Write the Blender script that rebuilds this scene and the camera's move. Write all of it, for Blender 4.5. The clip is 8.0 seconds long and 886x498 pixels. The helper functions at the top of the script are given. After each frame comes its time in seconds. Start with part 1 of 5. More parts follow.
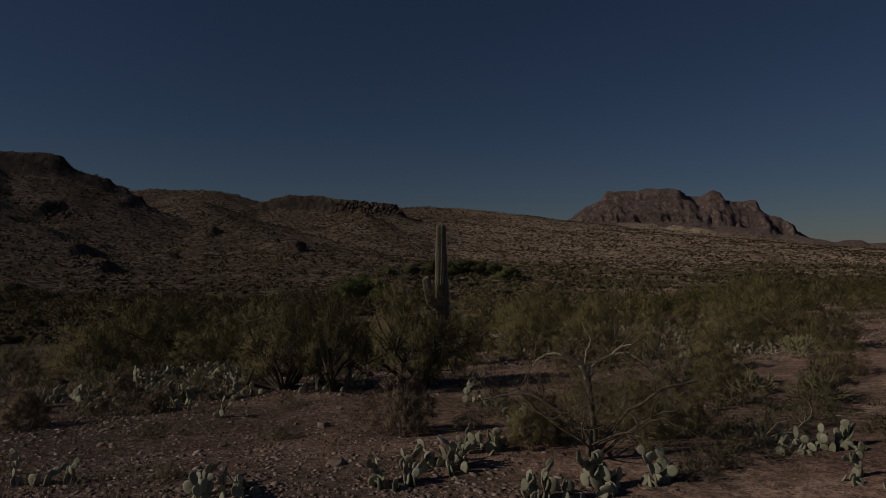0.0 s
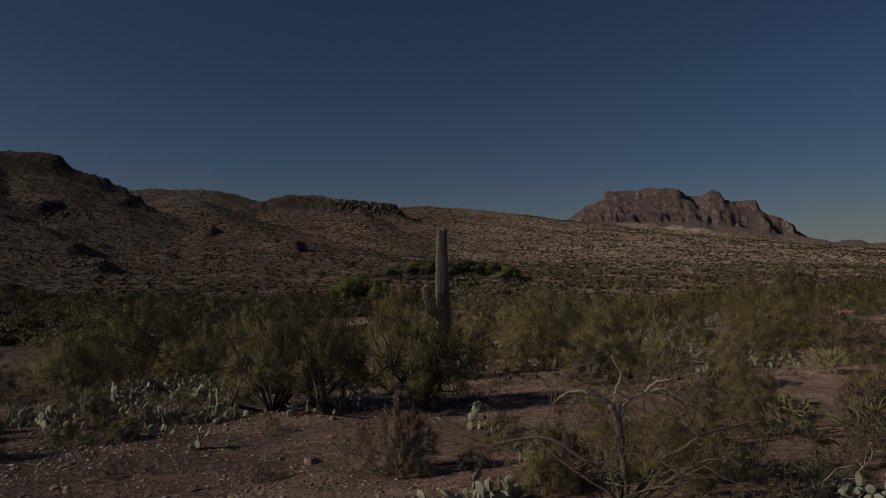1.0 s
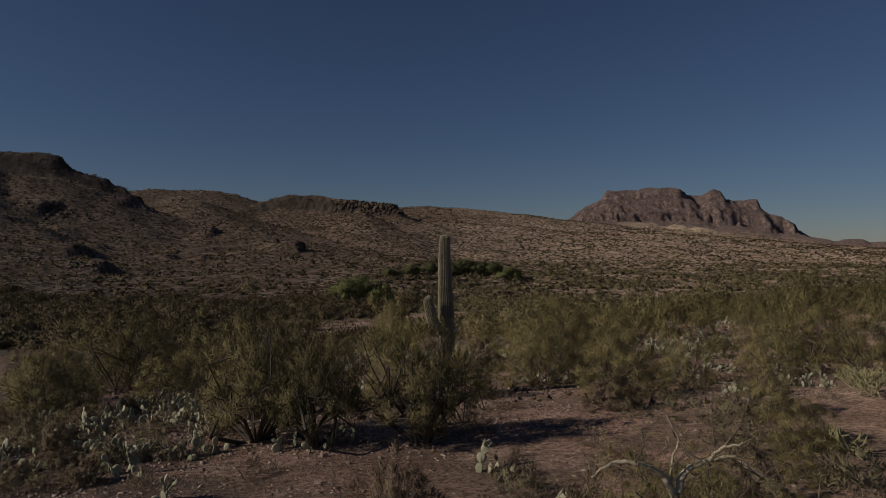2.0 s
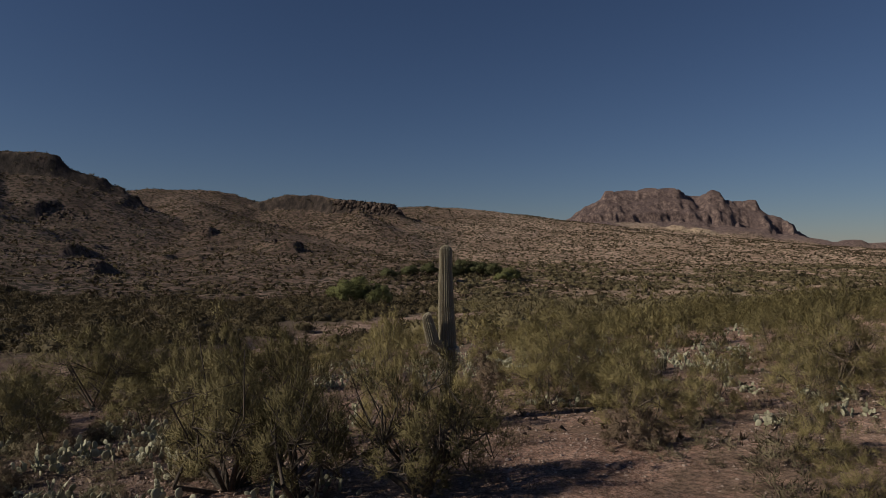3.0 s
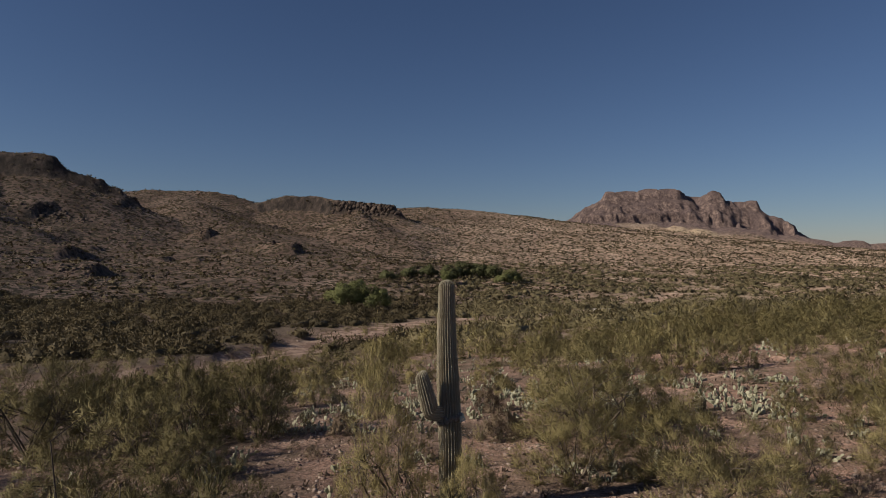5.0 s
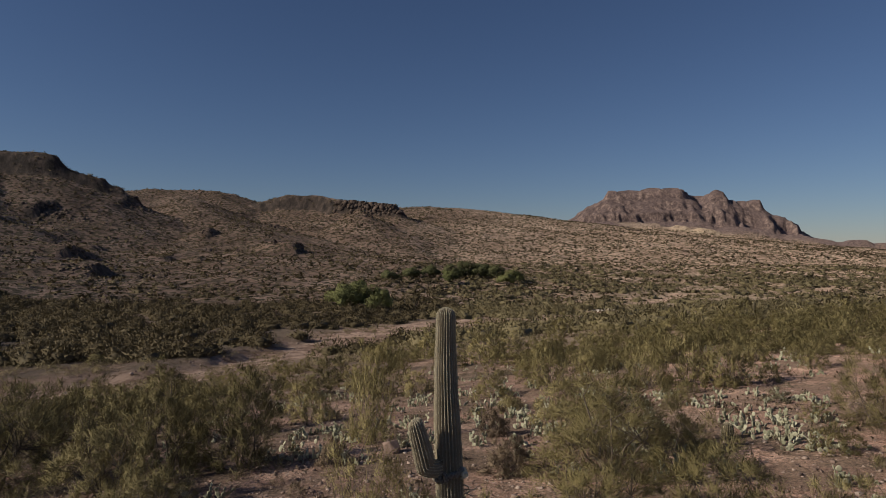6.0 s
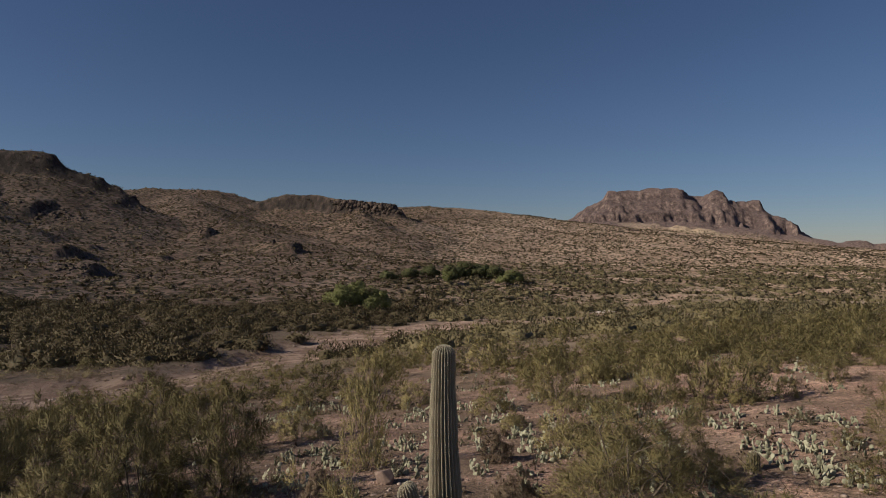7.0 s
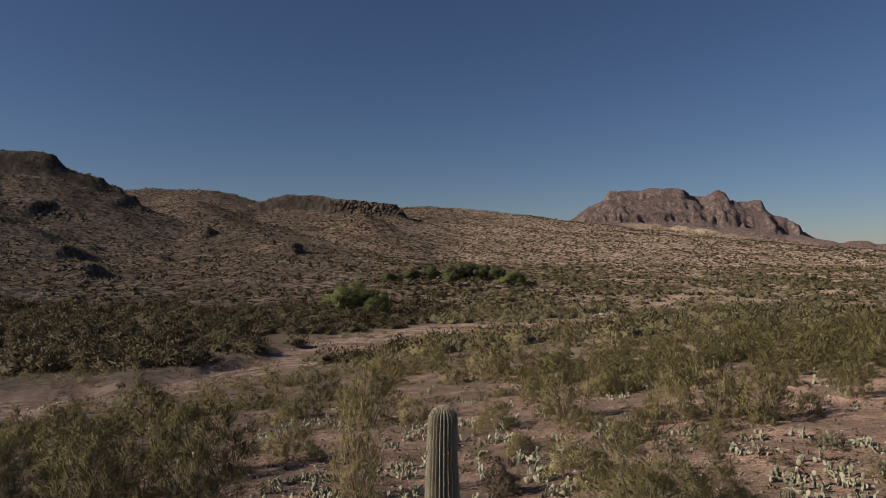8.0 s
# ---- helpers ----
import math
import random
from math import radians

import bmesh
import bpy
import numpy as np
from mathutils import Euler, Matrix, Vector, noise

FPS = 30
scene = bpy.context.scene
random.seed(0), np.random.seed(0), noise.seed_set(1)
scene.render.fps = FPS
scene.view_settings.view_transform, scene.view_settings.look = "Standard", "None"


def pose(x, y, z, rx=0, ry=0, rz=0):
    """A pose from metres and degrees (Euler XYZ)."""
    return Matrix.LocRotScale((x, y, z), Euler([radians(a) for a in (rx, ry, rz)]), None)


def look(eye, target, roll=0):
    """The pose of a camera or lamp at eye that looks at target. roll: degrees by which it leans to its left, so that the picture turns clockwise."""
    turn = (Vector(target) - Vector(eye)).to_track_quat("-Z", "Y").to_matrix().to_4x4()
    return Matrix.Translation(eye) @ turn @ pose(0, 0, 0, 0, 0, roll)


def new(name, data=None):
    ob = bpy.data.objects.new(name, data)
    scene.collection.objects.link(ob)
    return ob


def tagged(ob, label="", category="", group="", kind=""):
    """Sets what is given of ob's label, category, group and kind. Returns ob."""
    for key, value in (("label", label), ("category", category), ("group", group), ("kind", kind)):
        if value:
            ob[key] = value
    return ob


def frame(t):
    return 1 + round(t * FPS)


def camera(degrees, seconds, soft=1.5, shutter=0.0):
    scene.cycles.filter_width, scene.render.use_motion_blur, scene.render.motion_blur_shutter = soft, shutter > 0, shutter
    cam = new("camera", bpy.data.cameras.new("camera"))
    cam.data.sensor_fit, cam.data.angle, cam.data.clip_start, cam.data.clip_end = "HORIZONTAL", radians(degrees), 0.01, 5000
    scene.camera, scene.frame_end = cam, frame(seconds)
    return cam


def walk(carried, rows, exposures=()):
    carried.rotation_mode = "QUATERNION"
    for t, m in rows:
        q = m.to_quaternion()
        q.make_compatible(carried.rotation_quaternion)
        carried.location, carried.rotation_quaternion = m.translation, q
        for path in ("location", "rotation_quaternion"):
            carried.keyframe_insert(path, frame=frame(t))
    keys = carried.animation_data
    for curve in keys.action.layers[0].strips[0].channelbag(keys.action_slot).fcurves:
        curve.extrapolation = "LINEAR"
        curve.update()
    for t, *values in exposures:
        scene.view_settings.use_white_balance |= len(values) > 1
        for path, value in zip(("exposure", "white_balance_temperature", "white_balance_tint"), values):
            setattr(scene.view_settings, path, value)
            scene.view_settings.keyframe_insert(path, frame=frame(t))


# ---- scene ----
cam = camera(70.0, 8.0, soft=0.55)
PATH = [
    (0, (0.843, 0.915, 4.161), (0.839, 2.915, 4.164), 0.0),
    (0.5, (0.834, 1.699, 4.293), (0.832, 3.699, 4.295), -0.0),
    (1, (0.77, 2.564, 4.433), (0.768, 4.564, 4.435), -0.0),
    (1.5, (0.698, 3.521, 4.593), (0.695, 5.521, 4.594), -0.0),
    (1.7, (0.691, 3.921, 4.667), (0.686, 5.921, 4.668), -0.1),
    (3, (0.597, 6.827, 5.221), (0.597, 8.827, 5.222), 0.0),
    (3.5, (0.574, 8.1, 5.444), (0.574, 10.1, 5.445), -0.0),
    (4, (0.586, 9.467, 5.714), (0.586, 11.467, 5.714), -0.0),
    (4.5, (0.619, 10.863, 5.967), (0.618, 12.863, 5.967), -0.0),
    (4.7, (0.603, 11.415, 6.048), (0.603, 13.415, 6.051), -0.0),
    (5.8, (0.582, 14.73, 6.643), (0.581, 16.73, 6.645), -0.1),
    (6, (0.674, 15.224, 6.719), (0.668, 17.224, 6.719), 0.0),
    (6.5, (0.689, 16.477, 6.975), (0.685, 18.477, 6.973), 0.1),
    (7, (0.704, 17.772, 7.198), (0.7, 19.772, 7.197), 0.1),
    (7.5, (0.718, 19.067, 7.455), (0.714, 21.067, 7.454), 0.1),
    (8, (0.729, 20.306, 7.736), (0.722, 22.306, 7.735), 0.1),
]
walk(cam, [(t, look(eye, target, roll)) for t, eye, target, roll in PATH],
     exposures=[(0, -2.05), (0.5, -1.8), (1.0, -1.5), (1.5, -1.27), (3.0, -0.65), (3.5, -0.48), (4.5, -0.25), (6.0, -0.2), (8.0, -0.2)])

# ---- daylight: a clear sky, the sun from the west, low and a little behind ----
SUN_SIDE, SUN_HIGH = radians(18), radians(29)
to_sun = Vector((-math.cos(SUN_SIDE) * math.cos(SUN_HIGH), -math.sin(SUN_SIDE) * math.cos(SUN_HIGH), math.sin(SUN_HIGH)))
world = bpy.data.worlds.new("sky")
scene.world = world
world.use_nodes = True
wn = world.node_tree
sky = wn.nodes.new("ShaderNodeTexSky")
sky.sky_type = "NISHITA"
sky.sun_disc = False
sky.sun_elevation = SUN_HIGH
sky.sun_rotation = math.atan2(to_sun.x, to_sun.y)
sky.altitude = 800
sky.air_density, sky.dust_density, sky.ozone_density = 1.0, 0.15, 4.0
haze = wn.nodes.new("ShaderNodeMix")
haze.data_type, haze.blend_type = "RGBA", "MULTIPLY"
haze.inputs[0].default_value = 1.0
haze.inputs[7].default_value = (0.97, 0.957, 1.075, 1)
wn.links.new(sky.outputs[0], haze.inputs[6])
wn.links.new(haze.outputs[2], wn.nodes["Background"].inputs[0])
wn.nodes["Background"].inputs[1].default_value = 0.05
sun = new("sun", bpy.data.lights.new("sun", "SUN"))
sun.data.energy, sun.data.angle, sun.data.color = 5.0, radians(0.53), (1.0, 0.9, 0.74)
sun.matrix_world = look((0, 0, 60), Vector((0, 0, 60)) - to_sun)


# ---- materials ----
def material(name, rough=0.9):
    m = bpy.data.materials.new(name)
    m.use_nodes = True
    b = m.node_tree.nodes["Principled BSDF"]
    b.inputs["Roughness"].default_value = rough
    b.inputs["Specular IOR Level"].default_value = 0.25
    return m, m.node_tree, b


def node(nt, kind, **inputs):
    n = nt.nodes.new("ShaderNode" + kind)
    for key, value in inputs.items():
        n.inputs[key.replace("_", " ")].default_value = value
    return n


def ramp(nt, source, stops):
    n = nt.nodes.new("ShaderNodeValToRGB")
    e = n.color_ramp.elements
    while len(e) < len(stops):
        e.new(0.5)
    for k, (p, c) in zip(e, stops):
        k.position, k.color = p, (*c, 1) if len(c) == 3 else c
    nt.links.new(source, n.inputs[0])
    return n.outputs[0]


def mix(nt, fac, a, b, how="MIX"):
    n = nt.nodes.new("ShaderNodeMix")
    n.data_type, n.blend_type = "RGBA", how
    for socket, value in ((n.inputs[0], fac), (n.inputs[6], a), (n.inputs[7], b)):
        if isinstance(value, (int, float)):
            socket.default_value = value
        elif isinstance(value, tuple):
            socket.default_value = (*value, 1)
        else:
            nt.links.new(value, socket)
    return n.outputs[2]


def noise_tex(nt, scale, detail=4.0, rough=0.6, vector=None):
    n = node(nt, "TexNoise", Scale=scale, Detail=detail, Roughness=rough)
    if vector is not None:
        nt.links.new(vector, n.inputs[0])
    return n.outputs[0]


def bump(nt, b, height, strength, distance):
    n = node(nt, "Bump", Strength=strength, Distance=distance)
    nt.links.new(height, n.inputs["Height"])
    nt.links.new(n.outputs[0], b.inputs["Normal"])


def attribute(nt, name):
    n = nt.nodes.new("ShaderNodeAttribute")
    n.attribute_name = name
    return n.outputs["Fac"]


def maths(nt, how, a, b):
    n = nt.nodes.new("ShaderNodeMath")
    n.operation = how
    for socket, value in zip(n.inputs, (a, b)):
        if isinstance(value, (int, float)):
            socket.default_value = value
        else:
            nt.links.new(value, socket)
    return n.outputs[0]


def ground_material():
    m, nt, b = material("desert_soil", 0.95)
    at = nt.nodes.new("ShaderNodeTexCoord").outputs["Object"]
    b.inputs["Diffuse Roughness"].default_value = 1.0
    soil = ramp(nt, noise_tex(nt, 0.3, 7, 0.68, at), [(0.4, (0.165, 0.1, 0.078)), (0.5, (0.3, 0.192, 0.151)), (0.6, (0.44, 0.307, 0.247))])
    fine = noise_tex(nt, 6, 8, 0.8, at)
    soil = mix(nt, 0.75, soil, ramp(nt, fine, [(0.41, (0.1, 0.08, 0.07)), (0.59, (0.92, 0.86, 0.82))]), "OVERLAY")
    chips = noise_tex(nt, 17, 5, 0.75, at)
    soil = mix(nt, ramp(nt, chips, [(0.54, (0, 0, 0)), (0.58, (0.75, 0.75, 0.75))]), soil, (0.38, 0.29, 0.245))
    soil = mix(nt, ramp(nt, chips, [(0.41, (0.85, 0.85, 0.85)), (0.46, (0, 0, 0))]), soil, (0.09, 0.058, 0.045))
    # dry litter and thin grass by noise; a mask adds this darker tone westwards
    litter_tone = ramp(nt, noise_tex(nt, 0.16, 7, 0.72, at), [(0.44, (0, 0, 0)), (0.56, (0.8, 0.8, 0.8))])
    litter_tone = mix(nt, 1.0, litter_tone, attribute(nt, "litter_tone"), "ADD")
    soil = mix(nt, litter_tone, soil, ramp(nt, fine, [(0.42, (0.065, 0.046, 0.033)), (0.58, (0.21, 0.15, 0.112))]))
    straw = ramp(nt, noise_tex(nt, 0.5, 8, 0.75, at), [(0.42, (0.12, 0.094, 0.06)), (0.58, (0.33, 0.262, 0.18))])
    soil = mix(nt, maths(nt, "MULTIPLY", attribute(nt, "straw"), 0.7), soil, straw)
    # pale sand of the wash
    sand = ramp(nt, noise_tex(nt, 0.25, 8, 0.7, at), [(0.42, (0.19, 0.12, 0.09)), (0.58, (0.42, 0.298, 0.232))])
    col = mix(nt, attribute(nt, "sand"), soil, sand)
    # stony brown hillsides with low scrub
    ground_hue = noise_tex(nt, 0.02, 9, 0.75, at)
    red = ramp(nt, ground_hue, [(0.38, (0.14, 0.092, 0.069)), (0.5, (0.232, 0.154, 0.116)), (0.64, (0.345, 0.242, 0.187))])
    tan = ramp(nt, ground_hue, [(0.36, (0.23, 0.158, 0.118)), (0.5, (0.355, 0.25, 0.19)), (0.66, (0.48, 0.355, 0.277))])
    hill = mix(nt, attribute(nt, "straw"), red, tan)
    broken = noise_tex(nt, 0.22, 7, 0.75, at)
    bushes = node(nt, "TexVoronoi", Scale=0.21, Randomness=1.0)
    nt.links.new(at, bushes.inputs[0])
    dots = ramp(nt, maths(nt, "ADD", bushes.outputs["Distance"], maths(nt, "MULTIPLY", broken, 0.5)), [(0.69, (0.95, 0.95, 0.95)), (0.76, (0, 0, 0))])
    cover = ramp(nt, ground_hue, [(0.3, (0.5, 0.5, 0.5)), (0.6, (1, 1, 1))])
    scrub = mix(nt, 1.0, dots, cover, "MULTIPLY")
    hill = mix(nt, scrub, hill, mix(nt, attribute(nt, "straw"), (0.05, 0.044, 0.022), (0.075, 0.066, 0.035)))
    col = mix(nt, attribute(nt, "hill"), col, hill)
    # scree of the far mesa, distance haze put in as purplish grey; bare pale beds at its foot
    hazy_scree = ramp(nt, broken, [(0.38, (0.075, 0.053, 0.052)), (0.5, (0.138, 0.098, 0.093)), (0.62, (0.2, 0.147, 0.135))])
    col = mix(nt, attribute(nt, "hazy_scree"), col, hazy_scree)
    col = mix(nt, attribute(nt, "beds"), col, ramp(nt, broken, [(0.4, (0.3, 0.22, 0.15)), (0.6, (0.52, 0.41, 0.3))]))
    # bare rock faces; the mesa's mauve cast stands in for haze
    stretch = node(nt, "Mapping")
    stretch.inputs["Scale"].default_value = (0.085, 0.085, 0.04)
    nt.links.new(at, stretch.inputs[0])
    rock = ramp(nt, noise_tex(nt, 1.2, 10, 0.8, stretch.outputs[0]), [(0.38, (0.05, 0.036, 0.036)), (0.5, (0.15, 0.106, 0.099)), (0.62, (0.36, 0.265, 0.222))])
    # near-hill rock coloured dark to carry the shade of its cliffs
    shaded_rock = ramp(nt, noise_tex(nt, 1.2, 9, 0.72, stretch.outputs[0]), [(0.36, (0.028, 0.022, 0.02)), (0.5, (0.075, 0.056, 0.047)), (0.66, (0.17, 0.125, 0.1))])
    rock = mix(nt, attribute(nt, "hazy_scree"), shaded_rock, rock)
    col = mix(nt, attribute(nt, "rock"), col, rock)
    nt.links.new(col, b.inputs["Base Color"])
    near = mix(nt, 0.45, fine, chips)
    close = node(nt, "Bump", Strength=0.9, Distance=0.09)
    nt.links.new(near, close.inputs["Height"])
    wide = node(nt, "Bump", Strength=0.8, Distance=2.2)
    nt.links.new(maths(nt, "MULTIPLY", broken, attribute(nt, "hill")), wide.inputs["Height"])
    nt.links.new(close.outputs[0], wide.inputs["Normal"])
    nt.links.new(wide.outputs[0], b.inputs["Normal"])
    return m


def leaf_material(name, dark, mid, light, through_light=0.12):
    m, nt, b = material(name, 0.75)
    info = nt.nodes.new("ShaderNodeObjectInfo").outputs["Random"]
    isle = nt.nodes.new("ShaderNodeNewGeometry").outputs["Random Per Island"]
    spots = noise_tex(nt, 1.6, 5, 0.75, nt.nodes.new("ShaderNodeTexCoord").outputs["Object"])
    r = maths(nt, "ADD", maths(nt, "MULTIPLY", isle, 0.2), maths(nt, "ADD", maths(nt, "MULTIPLY", info, 0.36), maths(nt, "MULTIPLY", spots, 0.42)))
    col = ramp(nt, r, [(0.05, dark), (0.5, mid), (0.95, light)])
    nt.links.new(col, b.inputs["Base Color"])
    thin = nt.nodes.new("ShaderNodeBsdfTranslucent")
    nt.links.new(col, thin.inputs[0])
    both = nt.nodes.new("ShaderNodeMixShader")
    both.inputs[0].default_value = through_light
    nt.links.new(b.outputs[0], both.inputs[1])
    nt.links.new(thin.outputs[0], both.inputs[2])
    nt.links.new(both.outputs[0], nt.nodes["Material Output"].inputs[0])
    return m


def bark_material(name, dark, light):
    m, nt, b = material(name, 0.9)
    at = nt.nodes.new("ShaderNodeTexCoord").outputs["Object"]
    n = noise_tex(nt, 14, 6, 0.7, at)
    nt.links.new(ramp(nt, n, [(0.3, dark), (0.7, light)]), b.inputs["Base Color"])
    bump(nt, b, n, 0.6, 0.01)
    return m


def cactus_material(name, dark, mid, light, scale=9):
    m, nt, b = material(name, 0.75)
    at = nt.nodes.new("ShaderNodeTexCoord").outputs["Object"]
    info = nt.nodes.new("ShaderNodeObjectInfo").outputs["Random"]
    n = noise_tex(nt, scale, 6, 0.65, at)
    r = maths(nt, "ADD", maths(nt, "MULTIPLY", n, 0.7), maths(nt, "MULTIPLY", info, 0.35))
    nt.links.new(ramp(nt, r, [(0.3, dark), (0.52, mid), (0.75, light)]), b.inputs["Base Color"])
    bump(nt, b, noise_tex(nt, scale * 6, 3, 0.6, at), 0.25, 0.01)
    return m


def stone_material(name, dark, mid, light):
    m, nt, b = material(name, 0.92)
    at = nt.nodes.new("ShaderNodeTexCoord").outputs["Object"]
    n = noise_tex(nt, 4, 7, 0.7, at)
    geo = nt.nodes.new("ShaderNodeNewGeometry").outputs["Random Per Island"]
    r = maths(nt, "ADD", maths(nt, "MULTIPLY", n, 0.6), maths(nt, "MULTIPLY", geo, 0.4))
    nt.links.new(ramp(nt, r, [(0.25, dark), (0.5, mid), (0.75, light)]), b.inputs["Base Color"])
    bump(nt, b, n, 0.5, 0.03)
    return m


SOIL = ground_material()
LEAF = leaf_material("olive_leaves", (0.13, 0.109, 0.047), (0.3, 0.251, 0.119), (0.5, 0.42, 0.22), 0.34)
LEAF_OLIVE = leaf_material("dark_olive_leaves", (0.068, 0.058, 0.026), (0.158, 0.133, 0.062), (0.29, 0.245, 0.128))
LEAF_DRY = leaf_material("dry_twiglets", (0.09, 0.064, 0.044), (0.19, 0.14, 0.097), (0.3, 0.23, 0.165))
LEAF_GREY = leaf_material("grey_green_leaves", (0.095, 0.08, 0.048), (0.2, 0.17, 0.105), (0.32, 0.275, 0.18))
CHOLLA = cactus_material("cholla_skin", (0.16, 0.15, 0.07), (0.26, 0.235, 0.12), (0.38, 0.34, 0.2), 12)
LEAF_BRIGHT = leaf_material("fresh_green_leaves", (0.09, 0.103, 0.038), (0.19, 0.2, 0.082), (0.32, 0.32, 0.145), 0.25)
LEAF_GROVE = leaf_material("dark_grove_leaves", (0.055, 0.06, 0.026), (0.125, 0.13, 0.06), (0.23, 0.225, 0.11))
BARREL = cactus_material("barrel_skin", (0.09, 0.075, 0.045), (0.15, 0.125, 0.08), (0.22, 0.185, 0.125), 6)
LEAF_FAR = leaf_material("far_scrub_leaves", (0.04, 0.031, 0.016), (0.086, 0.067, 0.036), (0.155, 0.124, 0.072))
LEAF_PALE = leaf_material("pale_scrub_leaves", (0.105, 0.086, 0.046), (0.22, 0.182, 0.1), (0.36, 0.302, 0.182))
BARK = bark_material("dark_bark", (0.06, 0.046, 0.035), (0.25, 0.195, 0.15))
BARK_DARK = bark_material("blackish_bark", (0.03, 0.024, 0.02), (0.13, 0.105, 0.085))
BARK_PALE = bark_material("weathered_pale_wood", (0.34, 0.285, 0.2), (0.62, 0.54, 0.41))
SAGUARO = cactus_material("saguaro_skin", (0.215, 0.183, 0.13), (0.32, 0.274, 0.202), (0.43, 0.373, 0.285), 3)
SPINES = cactus_material("pale_spines", (0.42, 0.38, 0.28), (0.55, 0.5, 0.38), (0.68, 0.62, 0.49), 20)
PAD = cactus_material("pear_pad_skin", (0.17, 0.17, 0.112), (0.31, 0.3, 0.21), (0.47, 0.45, 0.335), 5)
SCAR = cactus_material("corky_scar", (0.025, 0.018, 0.014), (0.09, 0.07, 0.055), (0.3, 0.26, 0.22), 25)
STONE = stone_material("pink_brown_stone", (0.12, 0.083, 0.068), (0.26, 0.184, 0.152), (0.46, 0.365, 0.31))
STONE_PALE = stone_material("pale_caliche", (0.36, 0.31, 0.26), (0.52, 0.46, 0.39), (0.66, 0.6, 0.53))
STONE_DARK = stone_material("weathered_volcanic_rock", (0.035, 0.026, 0.022), (0.08, 0.058, 0.048), (0.16, 0.118, 0.096))


# ---- terrain ----
def value_noise(x, y, seed):
    xi, yi = np.floor(x), np.floor(y)
    fx, fy = x - xi, y - yi
    fx, fy = fx * fx * (3 - 2 * fx), fy * fy * (3 - 2 * fy)

    def h(a, b):
        v = np.sin(a * 127.1 + b * 311.7 + seed * 74.7) * 43758.5453
        return v - np.floor(v)
    top = h(xi, yi) * (1 - fx) + h(xi + 1, yi) * fx
    low = h(xi, yi + 1) * (1 - fx) + h(xi + 1, yi + 1) * fx
    return (top * (1 - fy) + low * fy) * 2 - 1


def fbm(x, y, size, octaves=4, seed=0, gain=0.5):
    total, amp = 0, 1.0
    for k in range(octaves):
        total = total + amp * value_noise(x / size + 17.3 * k, y / size - 9.1 * k, seed + k)
        size, amp = size / 2.07, amp * gain
    return total


def smooth(a, b, v):
    t = np.clip((v - a) / (b - a), 0, 1)
    return t * t * (3 - 2 * t)


def line_distance(x, y, pts):
    best, along = np.full_like(x, 1e9), np.zeros_like(x)
    for (ax, ay, az), (bx, by, bz) in zip(pts, pts[1:]):
        dx, dy = bx - ax, by - ay
        t = np.clip(((x - ax) * dx + (y - ay) * dy) / (dx * dx + dy * dy), 0, 1)
        d = np.hypot(x - ax - t * dx, y - ay - t * dy)
        along = np.where(d < best, az + t * (bz - az), along)
        best = np.minimum(best, d)
    return best, along


# crest lines of the hills: x, y, z
MESA_WEST = [(-1100, 760, 138), (-760, 790, 134), (-580, 805, 130), (-505, 809, 126), (-495, 811, 125), (-489, 812, 118), (-473, 815, 107), (-456, 818, 100), (-440, 821, 94), (-435, 822, 88), (-420, 825, 82), (-402, 828, 71)]
WEST_SLOPE = [(-600, 800, 124), (-640, 500, 112), (-690, 200, 92)]
RIDGE_BACK = [(-760, 1110, 112), (-559, 1110, 107), (-500, 1110, 110), (-397, 1110, 107), (-370, 1110, 102), (-346, 1110, 86)]
FLANK = [(-430, 1060, 96), (-330, 900, 58), (-253, 810, 36), (-190, 710, 14), (-142, 660, -4), (-110, 630, -18)]
RIDGE_CAP = [(-330, 1070, 80), (-254, 1050, 95), (-200, 1040, 92), (-164, 1010, 84), (-120, 1005, 80), (-84, 1000, 77), (-72, 990, 66), (-46, 960, 42)]
CONE = [(-130, 980, 66), (-108, 900, 54), (-98, 850, 30)]
RIDGE_LONG = [(-120, 1290, 90), (-27, 1270, 90), (74, 1265, 82), (152, 1260, 74), (241, 1255, 61), (308, 1250, 46), (386, 1260, 32), (470, 1290, 24)]
MESA_EAST = [(339, 1716, 81), (357, 1716, 93), (366, 1716, 106), (403, 1716, 119), (410, 1716, 129), (432, 1701, 140), (441, 1701, 163), (508, 1701, 163), (541, 1701, 170), (625, 1701, 170), (651, 1726, 159), (677, 1726, 150), (702, 1726, 151), (717, 1689, 165), (729, 1689, 160), (750, 1689, 138), (779, 1701, 134), (834, 1701, 139), (849, 1701, 112), (888, 1701, 87), (912, 1701, 71), (939, 1701, 32)]
BUTTES_FAR = [(930, 1540, 16), (980, 1560, 24), (1000, 1560, 29), (1022, 1560, 28), (1042, 1560, 20), (1070, 1560, 22), (1120, 1560, 22), (1500, 1560, 26)]
# rock steps of the western hill, which drop to the east: x, y, length, drop
STEPS = [(-300, 527, 34, 9), (-240, 452, 30, 8), (-262, 470, 16, 5), (-270, 745, 34, 8), (-146, 642, 30, 10), (-172, 655, 20, 6), (-400, 812, 50, 5), (-440, 705, 40, 9), (-250, 588, 22, 5), (-330, 610, 20, 5), (-210, 560, 18, 4)]
# the dry wash and its width
WASH = [(-260, 104, 8), (-100, 114, 9), (-66, 117, 9), (-52, 117, 9), (-43, 124, 8), (-39, 146, 8), (-30, 180, 9), (-13, 214, 15), (14, 236, 17), (34, 233, 9), (60, 262, 4), (150, 420, 3)]
